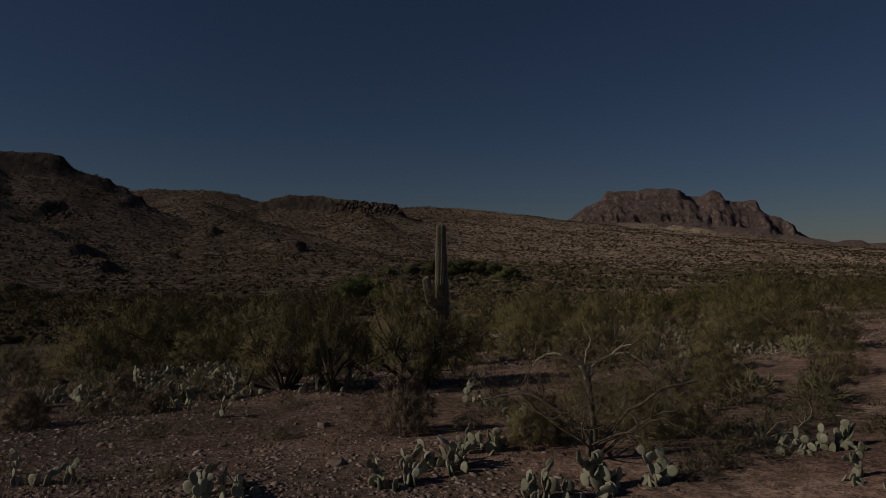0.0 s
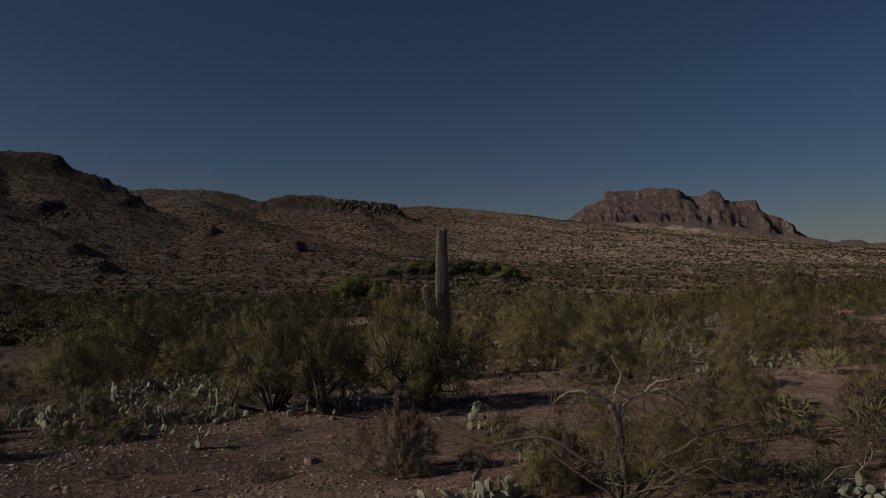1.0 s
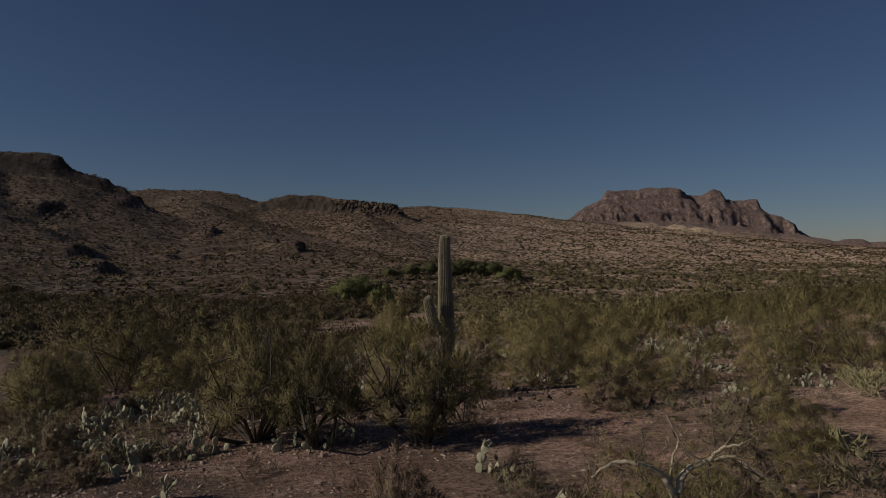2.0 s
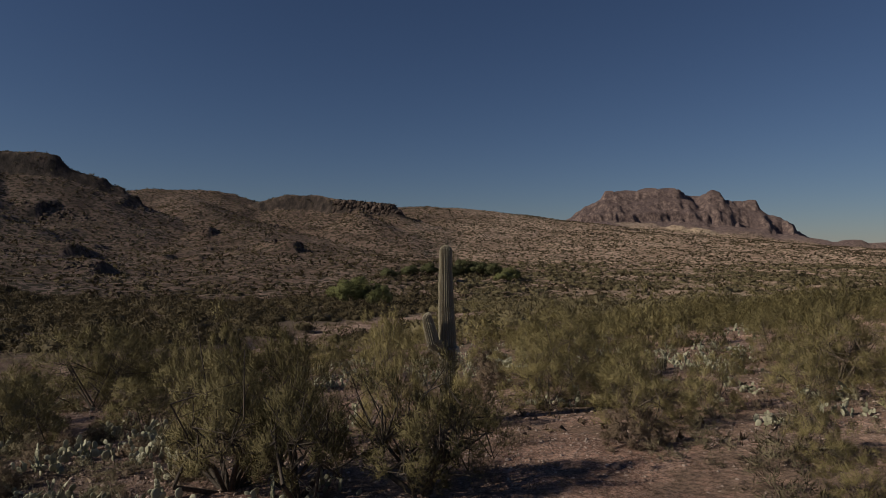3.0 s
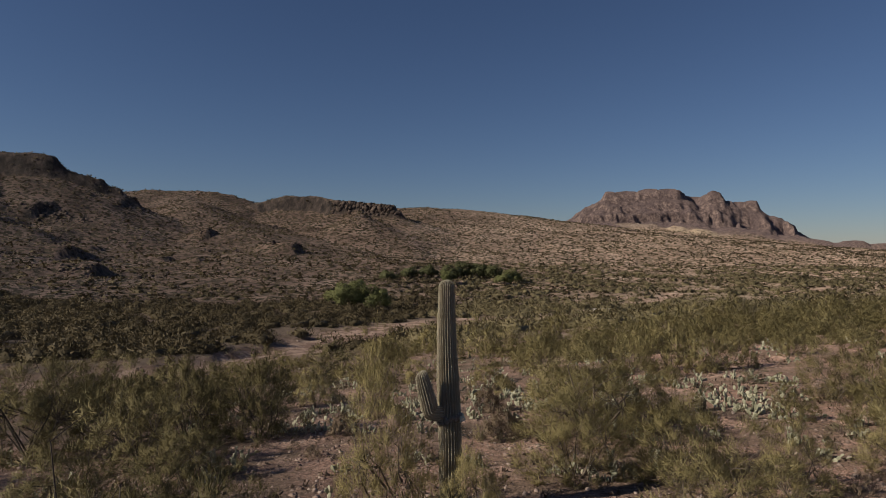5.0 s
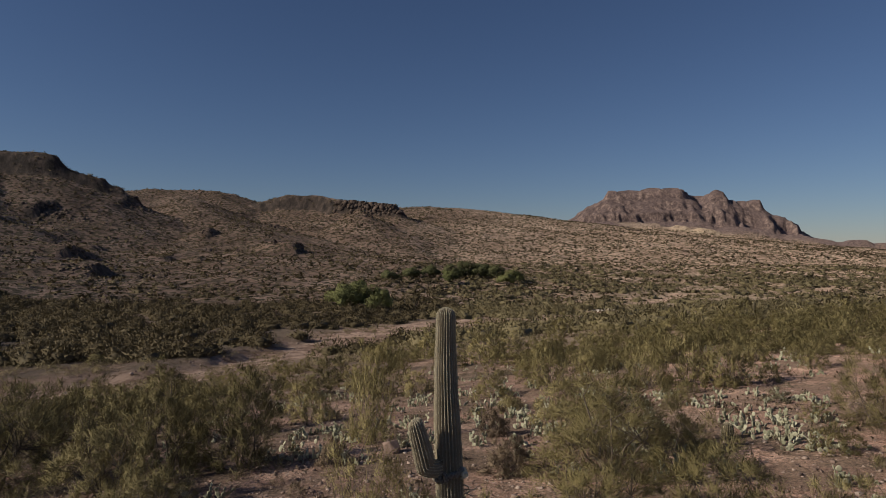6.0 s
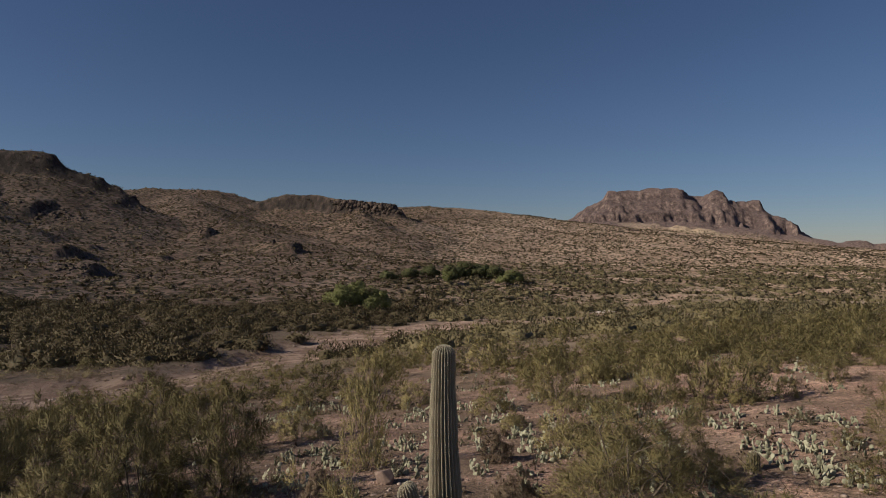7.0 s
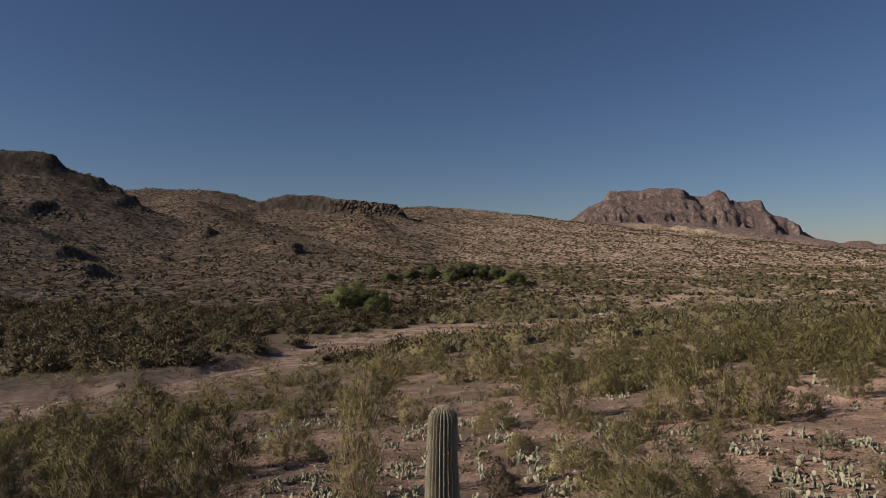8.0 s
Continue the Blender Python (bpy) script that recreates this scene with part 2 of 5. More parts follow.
# bare pale banks and caliche patches of the valley: x, y, radius
BARE = [(195, 475, 22), (230, 440, 16), (137, 470, 9), (66, 288, 9), (68, 342, 10), (265, 460, 12), (110, 380, 7), (150, 425, 6)]


def ridge(x, y, base, pts, reach, cliff=0.0, width=12.0, warp=0.0, seed=3):
    """The highest of the flanks that fall away from each stretch of a crest line."""
    best = base
    bend = 1 + warp * fbm(x, y, 70, 5, seed)
    for pair in zip(pts, pts[1:]):
        d, crest = line_distance(x, y, pair)
        d = np.maximum(d * bend, 0)
        round_d = np.sqrt(d * d + 900) - 30
        shape = (1 - cliff) * np.maximum(np.exp(-round_d / reach) - 0.06, 0) / 0.94 + cliff * (1 - smooth(width * 0.5, width * 1.6, d))
        best = np.maximum(best, base + np.maximum(crest - base, 0) * shape)
    return best


def mesa(x, y, base, pts):
    """A mesa below a crest line: a cliff, a scree slope, a second cliff band and a long foot, cut by gullies."""
    best = base
    gully = np.abs(fbm(x, y, 95, 4, 91, 0.6))
    ragged = fbm(x, y, 26, 3, 92)
    for pair in zip(pts, pts[1:]):
        d, crest = line_distance(x, y, pair)
        d = np.maximum(d + smooth(3, 60, d) * (36 * gully - 12 + 5 * ragged), 0)
        shape = np.interp(d, [0, 7, 18, 92, 106, 200, 310, 420], [1, 0.985, 0.82, 0.5, 0.37, 0.19, 0.06, 0])
        best = np.maximum(best, base + np.maximum(crest - base, 0) * shape)
    return best


def height(x, y):
    """Ground height, and how far each spot is wash sand, hillside or bare rock."""
    x, y = np.asarray(x, float), np.asarray(y, float)
    z = np.interp(y, [-200, -60, 0, 10, 18, 24, 30, 36, 45, 60, 84, 126, 200, 290, 400],
                  [9, 2.6, 1.0, 0.65, 0.05, -0.25, -1.05, -1.75, -2.5, -4.2, -7.3, -11.5, -20.5, -24.5, -27])
    cross = np.interp(y, [0, 18, 34, 60, 84, 126, 200, 290, 400], [0.01, 0.03, 0.055, 0.078, 0.105, 0.12, 0.09, 0.04, 0.0])
    side = np.where(x > 3, 90 * np.tanh((x - 3) / 90), 120 * np.tanh((x - 3) / 120))
    z = z + cross * side
    floor = np.interp(y, [0, 150, 210, 300, 400, 720, 1400, 2200], [-19, -19.6, -21, -24.5, -27, -28.5, 18, 34])
    floor = floor + 4 * smooth(-80, -400, x) * smooth(900, 500, y) - 30 * smooth(560, 860, x) * smooth(950, 1400, y)
    k = 1.4
    z = np.maximum(z, floor) + k * np.exp(-np.abs(z - floor) / k) * 0.35
    # wash bed and its cut far bank
    d, w = line_distance(x, y, WASH)
    edge = d - w * (1 + 0.35 * fbm(x, y, 14, 3, 5))
    sand = (1 - smooth(-2, 6, edge + 4.5 * fbm(x, y, 8, 4, 9))) * smooth(85, 110, y)
    for bx, by, br in BARE:
        sand = np.maximum(sand, 1 - smooth(0.7, 1.15, np.hypot(x - bx, (y - by) * 0.8) / br + 0.35 * fbm(x, y, br * 0.8, 3, 6)))
    line = np.interp(x, [p[0] for p in WASH], [p[1] for p in WASH])
    bank = smooth(0, 4, edge) * (1 - smooth(25, 80, edge)) * smooth(0, 5, y - line) * smooth(-20, -50, x)
    z = z - 0.5 * sand + 1.1 * bank + 0.25 * sand * fbm(x, y, 9, 3, 8)
    base = z
    for pts, reach, cliff, width, warp in ((MESA_WEST, 200, 0.17, 12, 0.06), (WEST_SLOPE, 200, 0.0, 6, 0.08), (RIDGE_BACK, 260, 0.04, 12, 0.1), (FLANK, 230, 0.0, 6, 0.08),
                                           (RIDGE_CAP, 190, 0.2, 13, 0.15), (CONE, 125, 0.05, 7, 0.1), (RIDGE_LONG, 330, 0.03, 8, 0.08), (BUTTES_FAR, 60, 0.75, 24, 0.3)):
        if y.size and y.max() < 120:
            break
        z = np.maximum(z, ridge(x, y, base, pts, reach, cliff, width, warp))
    if not y.size or y.max() > 1200:
        z = np.maximum(z, mesa(x, y, base, MESA_EAST))
    for kx, ky, ln, drop in STEPS:
        u, v = x - kx + 4 * fbm(x, y, 12, 3, 17), (y - ky) / (0.55 * ln)
        z = z + drop * smooth(-1.6 * ln, 0, u) * (1 - smooth(0, 0.16 * ln, u)) * np.exp(-v * v) * smooth(200, 300, y)
    rise = np.maximum(z - base, 0)
    hill = smooth(1.0, 7, rise)
    hill = np.maximum(hill, smooth(700, 780, y) * 0.85)
    far_rock = smooth(1450, 1560, y)
    far = smooth(60, 300, np.hypot(x, y))
    z = z + hill * (1 - far_rock) * (1.1 * fbm(x, y, 34, 4, 11) + np.minimum(rise, 60) * 0.05 * fbm(x, y, 130, 2, 12) * (1 - smooth(60, 110, rise)))
    hill = hill * (1 - sand) * smooth(190, 290, y)
    z = z + 0.05 * fbm(x, y, 2.6, 3, 21) * (1 - far) + 0.25 * fbm(x, y, 14, 3, 22) * smooth(20, 70, y) + 0.5 * far * fbm(x, y, 30, 3, 23) * (1 - sand)
    return z, sand, hill


def ground_z(x, y):
    return float(height(np.array([x]), np.array([y]))[0][0])
# ---- end of terrain ----


def sheet_mesh(name, verts, quads, mat, normals=None):
    me = bpy.data.meshes.new(name)
    quads = np.asarray(quads, np.int32)
    me.vertices.add(len(verts))
    me.vertices.foreach_set("co", np.asarray(verts, np.float32).ravel())
    side = quads.shape[1]
    me.loops.add(quads.size)
    me.loops.foreach_set("vertex_index", quads.ravel())
    me.polygons.add(len(quads))
    me.polygons.foreach_set("loop_start", np.arange(0, quads.size, side, dtype=np.int32))
    me.update(calc_edges=True)
    for one in mat if isinstance(mat, (list, tuple)) else [mat]:
        me.materials.append(one)
    if normals is not None:
        me.normals_split_custom_set_from_vertices(normals)
    return me


def soft(me):
    me.polygons.foreach_set("use_smooth", np.ones(len(me.polygons), bool))
    return me


def build_ground():
    fine = np.radians(np.concatenate([np.linspace(-39, 9, 230), np.linspace(9.2, 30, 230), np.linspace(30.2, 39, 40)]))
    wide = np.radians(np.linspace(39, 321, 44))[1:-1]
    ang = np.concatenate([fine, wide])
    rad = np.concatenate([[0.0], np.geomspace(2.0, 300, 270), np.linspace(306, 1500, 165), np.linspace(1505, 1730, 60), np.linspace(1740, 1960, 14), [2000, 2100, 2300, 2700, 3400, 4600]])
    x = rad[:, None] * np.sin(ang)[None]
    y = rad[:, None] * np.cos(ang)[None] - 4.0
    z, sand, hill = height(x, y)
    n = len(ang)
    gx = np.gradient(z, axis=0) / np.maximum(np.gradient(rad), 1e-3)[:, None]
    lat = np.roll(z, -1, 1) - np.roll(z, 1, 1)
    span = np.hypot(np.roll(x, -1, 1) - np.roll(x, 1, 1), np.roll(y, -1, 1) - np.roll(y, 1, 1))
    gy = lat / np.maximum(span, 1e-3)
    steep = np.hypot(gx, gy)
    rock = smooth(0.55, 0.85, steep + 0.2 * fbm(x, y, 25, 3, 31)) * hill * (1 - smooth(1450, 1500, y))
    rock = np.maximum(rock, smooth(1450, 1560, y) * hill * smooth(0.62, 0.95, steep + 0.25 * fbm(x, y, 40, 3, 33)))
    i, j = np.meshgrid(np.arange(len(rad) - 1), np.arange(n), indexing="ij")
    a, b = i * n + j, i * n + (j + 1) % n
    quads = np.stack([a, b, b + n, a + n], -1).reshape(-1, 4)[:, ::-1]
    me = soft(sheet_mesh("ground", np.stack([x, y, z], -1).reshape(-1, 3), quads, SOIL))
    spot = np.hypot((x - 590) / 95, (y - 1500) / 60) + 0.5 * fbm(x, y, 60, 4, 34)
    low_beds = np.hypot((x - 470) / 90, (y - 1560) / 40) + 0.6 * fbm(x, y, 50, 4, 35)
    beds = np.maximum(1 - smooth(0.5, 0.9, spot), 0.45 * (1 - smooth(0.4, 0.9, low_beds)))
    hazy_scree = smooth(1480, 1560, y + 30 * fbm(x, y, 80, 3, 36)) * hill
    # the litter tone's mask grows stronger to the west and farther off
    for name, v in (("hazy_scree", hazy_scree), ("beds", beds), ("sand", sand), ("hill", hill), ("rock", rock), ("litter_tone", (0.3 + 0.5 * smooth(125, 160, y)) * smooth(20, 90, y) * (1 - smooth(-30, 40, x + 25 * fbm(x, y, 30, 3, 43)))), ("straw", smooth(-150, 150, x + 80 * fbm(x, y, 200, 3, 41)) * smooth(70, 150, y))):
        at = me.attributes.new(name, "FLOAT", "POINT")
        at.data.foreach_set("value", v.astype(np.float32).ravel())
    tagged(new("ground", me), "stony pinkish desert ground sloping to a sandy wash and brown hills", "ground", kind="structure")


build_ground()


# ---- things: helpers ----
def part(name, me, parent, label=""):
    ob = new(name, me)
    ob.parent = parent
    return tagged(ob, label)


def root(name, x, y, z, turn=0.0, size=1.0):
    ob = new(name)
    ob.empty_display_size = 0.2
    ob.matrix_basis = pose(x, y, z, 0, 0, turn) @ Matrix.Scale(size, 4)
    return ob


def tubes(segments, sides=4):
    """Verts and quads of tapered branches: rows of start, end, start radius, end radius."""
    a = np.array([s[0] for s in segments], float)
    b = np.array([s[1] for s in segments], float)
    ra = np.array([s[2] for s in segments], float)[:, None, None]
    rb = np.array([s[3] for s in segments], float)[:, None, None]
    d = b - a
    d /= np.maximum(np.linalg.norm(d, axis=1, keepdims=True), 1e-9)
    u = np.cross(d, np.where(np.abs(d[:, 2:3]) > 0.9, [[1.0, 0, 0]], [[0, 0, 1.0]]))
    u /= np.linalg.norm(u, axis=1, keepdims=True)
    v = np.cross(d, u)
    ang = np.arange(sides) * 2 * math.pi / sides
    ring = u[:, None] * np.cos(ang)[None, :, None] + v[:, None] * np.sin(ang)[None, :, None]
    verts = np.concatenate([a[:, None] + ring * ra, b[:, None] + ring * rb], 1).reshape(-1, 3)
    first = np.arange(len(a))[:, None] * 2 * sides
    k = np.arange(sides)[None]
    k2 = (k + 1) % sides
    quads = np.stack([first + k, first + k2, first + sides + k2, first + sides + k], -1).reshape(-1, 4)
    return verts, quads


def sweep(points, radii, sides=6):
    """Verts and quads of one unbroken tapered tube through the points."""
    p = np.array(points, float)
    d = rows_unit(np.gradient(p, axis=0))
    u = np.cross(d, [0.13, 1.0, 0.21])
    u = rows_unit(u)
    v = np.cross(d, u)
    ang = np.arange(sides) * 2 * math.pi / sides
    ring = u[:, None] * np.cos(ang)[None, :, None] + v[:, None] * np.sin(ang)[None, :, None]
    verts = (p[:, None] + ring * np.array(radii, float)[:, None, None]).reshape(-1, 3)
    i, k = np.meshgrid(np.arange(len(p) - 1), np.arange(sides), indexing="ij")
    a, b = i * sides + k, i * sides + (k + 1) % sides
    return verts, np.stack([a, b, b + sides, a + sides], -1).reshape(-1, 4)


def leaves(centre, along, length, width, rng, out=None):
    """Verts and faces of small pointed blades at the given centres."""
    n = len(centre)
    along = along / np.maximum(np.linalg.norm(along, axis=1, keepdims=True), 1e-9)
    w = np.cross(along, rng.normal(size=(n, 3)))
    w /= np.maximum(np.linalg.norm(w, axis=1, keepdims=True), 1e-9)
    ln = (length * rng.uniform(0.6, 1.4, n))[:, None]
    wd = (width * rng.uniform(0.6, 1.4, n))[:, None]
    if out is not None:
        # turn each blade's face to the outside of its plant
        w = np.where((np.cross(w, along) * out).sum(1)[:, None] < 0, -w, w)
    verts = np.stack([centre - along * ln * 0.45 - w * wd * 0.5, centre - along * ln * 0.45 + w * wd * 0.5, centre + along * ln * 0.55], 1).reshape(-1, 3)
    return verts, np.arange(3 * n).reshape(-1, 3)


def rows_unit(v):
    return v / np.maximum(np.linalg.norm(v, axis=1, keepdims=True), 1e-9)


def unit(v):
    return v / max(np.linalg.norm(v), 1e-9)


def foliage(rng, twigs, per_twig, length, width, spread, mat, name):
    a = np.array([t[0] for t in twigs])
    b = np.array([t[1] for t in twigs])
    n = len(a) * per_twig
    pick = np.repeat(np.arange(len(a)), per_twig)
    f = rng.uniform(0.1, 1.08, n)[:, None]
    centre = a[pick] + (b - a)[pick] * f + rng.normal(size=(n, 3)) * spread
    along = (b - a)[pick]
    along = along / np.maximum(np.linalg.norm(along, axis=1, keepdims=True), 1e-9) + rng.normal(size=(n, 3)) * 0.55
    verts, faces = leaves(centre, along, length, width, rng)
    return sheet_mesh(name, verts, faces, mat)


def shrub_meshes(seed, tall, wide, lumps, sprigs, length, width, leaf, bark, thick=0.03, low=0.0, kink=0.12, stems=8, small=0, sides=3, plain=False):
    """Trunk and crown of a many-stemmed shrub: crooked stems fan out to heads of fine upright sprigs, which make a lumpy, feathery mound."""
    rng = np.random.default_rng(seed)
    lobe = rng.uniform(0, 6)
    heads, outs = [], []
    for i in range(lumps):
        a = i * 2.39996 + rng.normal() * 0.25
        e = math.asin(min(low + (1 - low) * ((i + 0.5) / lumps) ** 1.15, 1.0))
        k = 1 + 0.15 * math.sin(2 * a + lobe) + 0.12 * math.sin(5 * a + 2 * lobe) + rng.normal() * 0.1
        d = np.array([math.cos(a) * math.cos(e), math.sin(a) * math.cos(e), math.sin(e)])
        heads.append(d * np.array([wide / 2, wide / 2, tall]) * k * rng.uniform(0.5, 0.78))
        outs.append(unit(d * np.array([1, 1, 0.8]) + np.array([0, 0, 0.25])))
    segs, joints = [], []
    for i in range(stems):
        a = 2 * math.pi * (i + rng.uniform(-0.4, 0.4)) / stems
        base = np.array([math.cos(a) * 0.07, math.sin(a) * 0.07, -0.06])
        top = np.array([math.cos(a) * wide * 0.17, math.sin(a) * wide * 0.17, tall * rng.uniform(0.2, 0.34)]) * rng.uniform(0.8, 1.2)
        mid = (base + top) / 2 + rng.normal(size=3) * kink * tall * 0.25
        r = thick * rng.uniform(0.7, 1.25)
        segs += [(base, mid, r, r * 0.8, 0), (mid, top, r * 0.8, r * 0.6, 0)]
        joints.append((top, r * 0.55))
    for h in heads:
        top, r = min(joints, key=lambda j: np.linalg.norm(j[0] - h) + rng.uniform(0, 0.3))
        last, span = top, np.linalg.norm(h - top)
        for f in ((1.0,) if plain else (0.33, 0.67, 1.0)):
            q = top + (h - top) * f + (rng.normal(size=3) * kink * span * 0.55 if f < 1 else 0)
            segs.append((last, q, r * (1.15 - f + 0.2) * 0.7, r * (1.02 - f) * 0.7 + 0.002, 1))
            last = q
    big, thin = tubes([q for q in segs if q[4] == 0], 6), tubes([q for q in segs if q[4] == 1], sides)
    trunk = soft(sheet_mesh("trunk", np.concatenate([big[0], thin[0]]), np.concatenate([big[1], thin[1] + len(big[0])]), bark))
    n = lumps * sprigs
    pick = np.repeat(np.arange(lumps), sprigs)
    c, o = np.array(heads)[pick], np.array(outs)[pick]
    scatter = rng.normal(size=(n, 3))
    scatter /= np.linalg.norm(scatter, axis=1, keepdims=True)
    ball = 0.74 * math.sqrt(wide * tall) / math.sqrt(lumps) * rng.uniform(0.75, 1.3, lumps)[pick][:, None]
    at = c + scatter * ball * rng.uniform(0.2, 1.0, (n, 1)) * np.array([1, 1, 0.85])
    along = o * 0.6 + scatter * 0.8 + np.array([0, 0, 0.38]) + rng.normal(size=(n, 3)) * 0.5
    at[:, 2] = np.maximum(at[:, 2], 0.03 * tall)
    # the light falls on a crown as on one soft mound of lesser mounds
    whole = rows_unit((at - np.array([0, 0, 0.3 * tall])) / np.array([wide * 0.5, wide * 0.5, tall * 0.7]))
    out = rows_unit(whole * 0.85 + scatter * 0.75 + np.array([0, 0, 0.3]) + rng.normal(size=(n, 3)) * 0.22)
    verts, faces = leaves(at, along, length, width, rng, out)
    normals = np.repeat(out, 3, 0)
    if small:
        m = lumps * small
        pick = rng.integers(0, n, m)
        more, tri = leaves(at[pick] + along[pick] * length * rng.uniform(-0.3, 0.5, (m, 1)) + rng.normal(size=(m, 3)) * 0.02, rng.normal(size=(m, 3)), 0.035, 0.02, rng, out[pick])
        faces = np.concatenate([faces, tri + len(verts)])
        verts = np.concatenate([verts, more])
        normals = np.concatenate([normals, np.repeat(out[pick], 3, 0)])
    # bring the whole plant to its height and width
    grow_r = wide * 0.5 / np.percentile(np.hypot(verts[:, 0], verts[:, 1]), 95)
    grow_z = tall / np.percentile(verts[:, 2], 98.5)
    verts = verts * np.array([grow_r, grow_r, grow_z])
    trunk.transform(Matrix.Diagonal((grow_r, grow_r, grow_z, 1)))
    crown = sheet_mesh("crown", verts, faces, leaf, normals)
    OUTWARD[crown.name] = normals
    return trunk, crown


OUTWARD = {}
# each kind of shrub is grown a few times; the copies are turned and stretched
SHRUBS = {
    "creosote_bush": [shrub_meshes(100 + k, 2.4, 3.0, 74, 120, 0.14, 0.011, LEAF, BARK, 0.022, 0.0, 0.24, small=36) for k in range(4)],
    "palo_verde": [shrub_meshes(200 + k, 3.0, 3.6, 80, 120, 0.145, 0.011, LEAF, BARK, 0.03, 0.06, 0.3, 6, small=36) for k in range(3)],
    "mesquite": [shrub_meshes(300 + k, 2.9, 4.0, 92, 130, 0.125, 0.012, LEAF_OLIVE, BARK_DARK, 0.05, 0.34, 0.5, 13, small=50, sides=4) for k in range(3)],
    "dry_bush": [shrub_meshes(400 + k, 1.1, 1.3, 58, 120, 0.075, 0.01, LEAF_DRY, BARK, 0.009) for k in range(3)],
    "bursage": [shrub_meshes(500 + k, 0.6, 0.9, 24, 45, 0.08, 0.009, LEAF_GREY, BARK, 0.006, stems=5, plain=True) for k in range(3)],
}
# the same two kinds in darker leaves and bark, for the west
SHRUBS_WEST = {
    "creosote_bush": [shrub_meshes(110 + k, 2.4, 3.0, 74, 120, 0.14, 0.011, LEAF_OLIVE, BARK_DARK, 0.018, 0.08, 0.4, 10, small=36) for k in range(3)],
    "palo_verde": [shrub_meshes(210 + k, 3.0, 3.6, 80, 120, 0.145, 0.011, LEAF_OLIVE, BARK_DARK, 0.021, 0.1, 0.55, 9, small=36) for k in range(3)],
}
# the same kinds as they are grown for places further down the slope
MID = [shrub_meshes(600 + k, 2.2, 3.0, 56, 64, 0.12, 0.027, LEAF, BARK, 0.02, 0.06, 0.2, 7, plain=True) for k in range(6)]
LOW_SLOPE = [shrub_meshes(620 + k, 2.2, 3.0, 52, 32, 0.16, 0.046, LEAF, BARK, 0.024, 0.04, 0.2, 5, plain=True) for k in range(6)]
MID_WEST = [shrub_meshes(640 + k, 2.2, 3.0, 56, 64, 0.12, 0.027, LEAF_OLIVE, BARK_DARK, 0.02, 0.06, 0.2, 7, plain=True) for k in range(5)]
MID_SIZE = (2.2, 3.0)
SHRUB_SIZE = {"creosote_bush": (2.4, 3.0), "palo_verde": (3.0, 3.6), "mesquite": (2.9, 4.0), "dry_bush": (1.1, 1.3), "bursage": (0.6, 0.9)}
SHRUB_TAG = {
    "creosote_bush": ("olive-green creosote bush with fine upright twigs on stony soil", "shrub"),
    "palo_verde": ("wispy olive-green palo verde with bare lower stems", "shrub"),
    "mesquite": ("spreading mesquite shrub with dark crooked stems and thin leaves", "shrub"),
    "dry_bush": ("dry brown twiggy bush on bare gravel", "bush"),
    "bursage": ("low grey-green bursage tuft on stony soil", "bush"),
}
shrub_count = [0]


def shrub(kind, x, y, tall, wide):
    """One shrub with its branches and foliage, rooted on the ground."""
    k = shrub_count[0]
    shrub_count[0] += 1
    far = y > 46 and kind in ("creosote_bush", "palo_verde", "mesquite")
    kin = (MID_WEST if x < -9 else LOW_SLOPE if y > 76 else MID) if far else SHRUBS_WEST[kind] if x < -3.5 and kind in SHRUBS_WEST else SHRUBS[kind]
    trunk, crown = kin[k % len(kin)]
    t0, w0 = MID_SIZE if far else SHRUB_SIZE[kind]
    ob = new(kind)
    ob.empty_display_size = 0.2
    sx = wide / w0 * 1.06
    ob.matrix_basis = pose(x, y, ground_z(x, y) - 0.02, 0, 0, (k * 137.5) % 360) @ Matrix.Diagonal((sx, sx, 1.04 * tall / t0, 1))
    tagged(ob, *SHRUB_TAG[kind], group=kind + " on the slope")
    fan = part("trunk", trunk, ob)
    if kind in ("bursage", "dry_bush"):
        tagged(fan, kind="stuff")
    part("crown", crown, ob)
    return ob


# ---- saguaro ----
def ribbed(profile, ribs, depth, axis, turn=0.0, steps=4):
    """A ribbed column along axis(t): verts and quads. profile: rows of t, radius; the tip closes."""
    n = ribs * steps
    verts, quads = [], []
    for i, (t, r) in enumerate(profile):
        p, d = axis(t)
        d = unit(np.array(d, float))
        u = unit(np.cross([0, 1.0, 0], d))
        v = np.cross(d, u)
        for k in range(n):
            a = 2 * math.pi * k / n + turn
            wave = abs(math.cos(math.pi * k / steps))
            rr = r * (1 - depth * (1 - wave ** 1.3))
            verts.append(np.array(p) + (u * math.cos(a) + v * math.sin(a)) * rr)
            if i:
                b = (i - 1) * n
                quads.append((b + k, b + (k + 1) % n, b + n + (k + 1) % n, b + n + k))
    return np.array(verts), quads


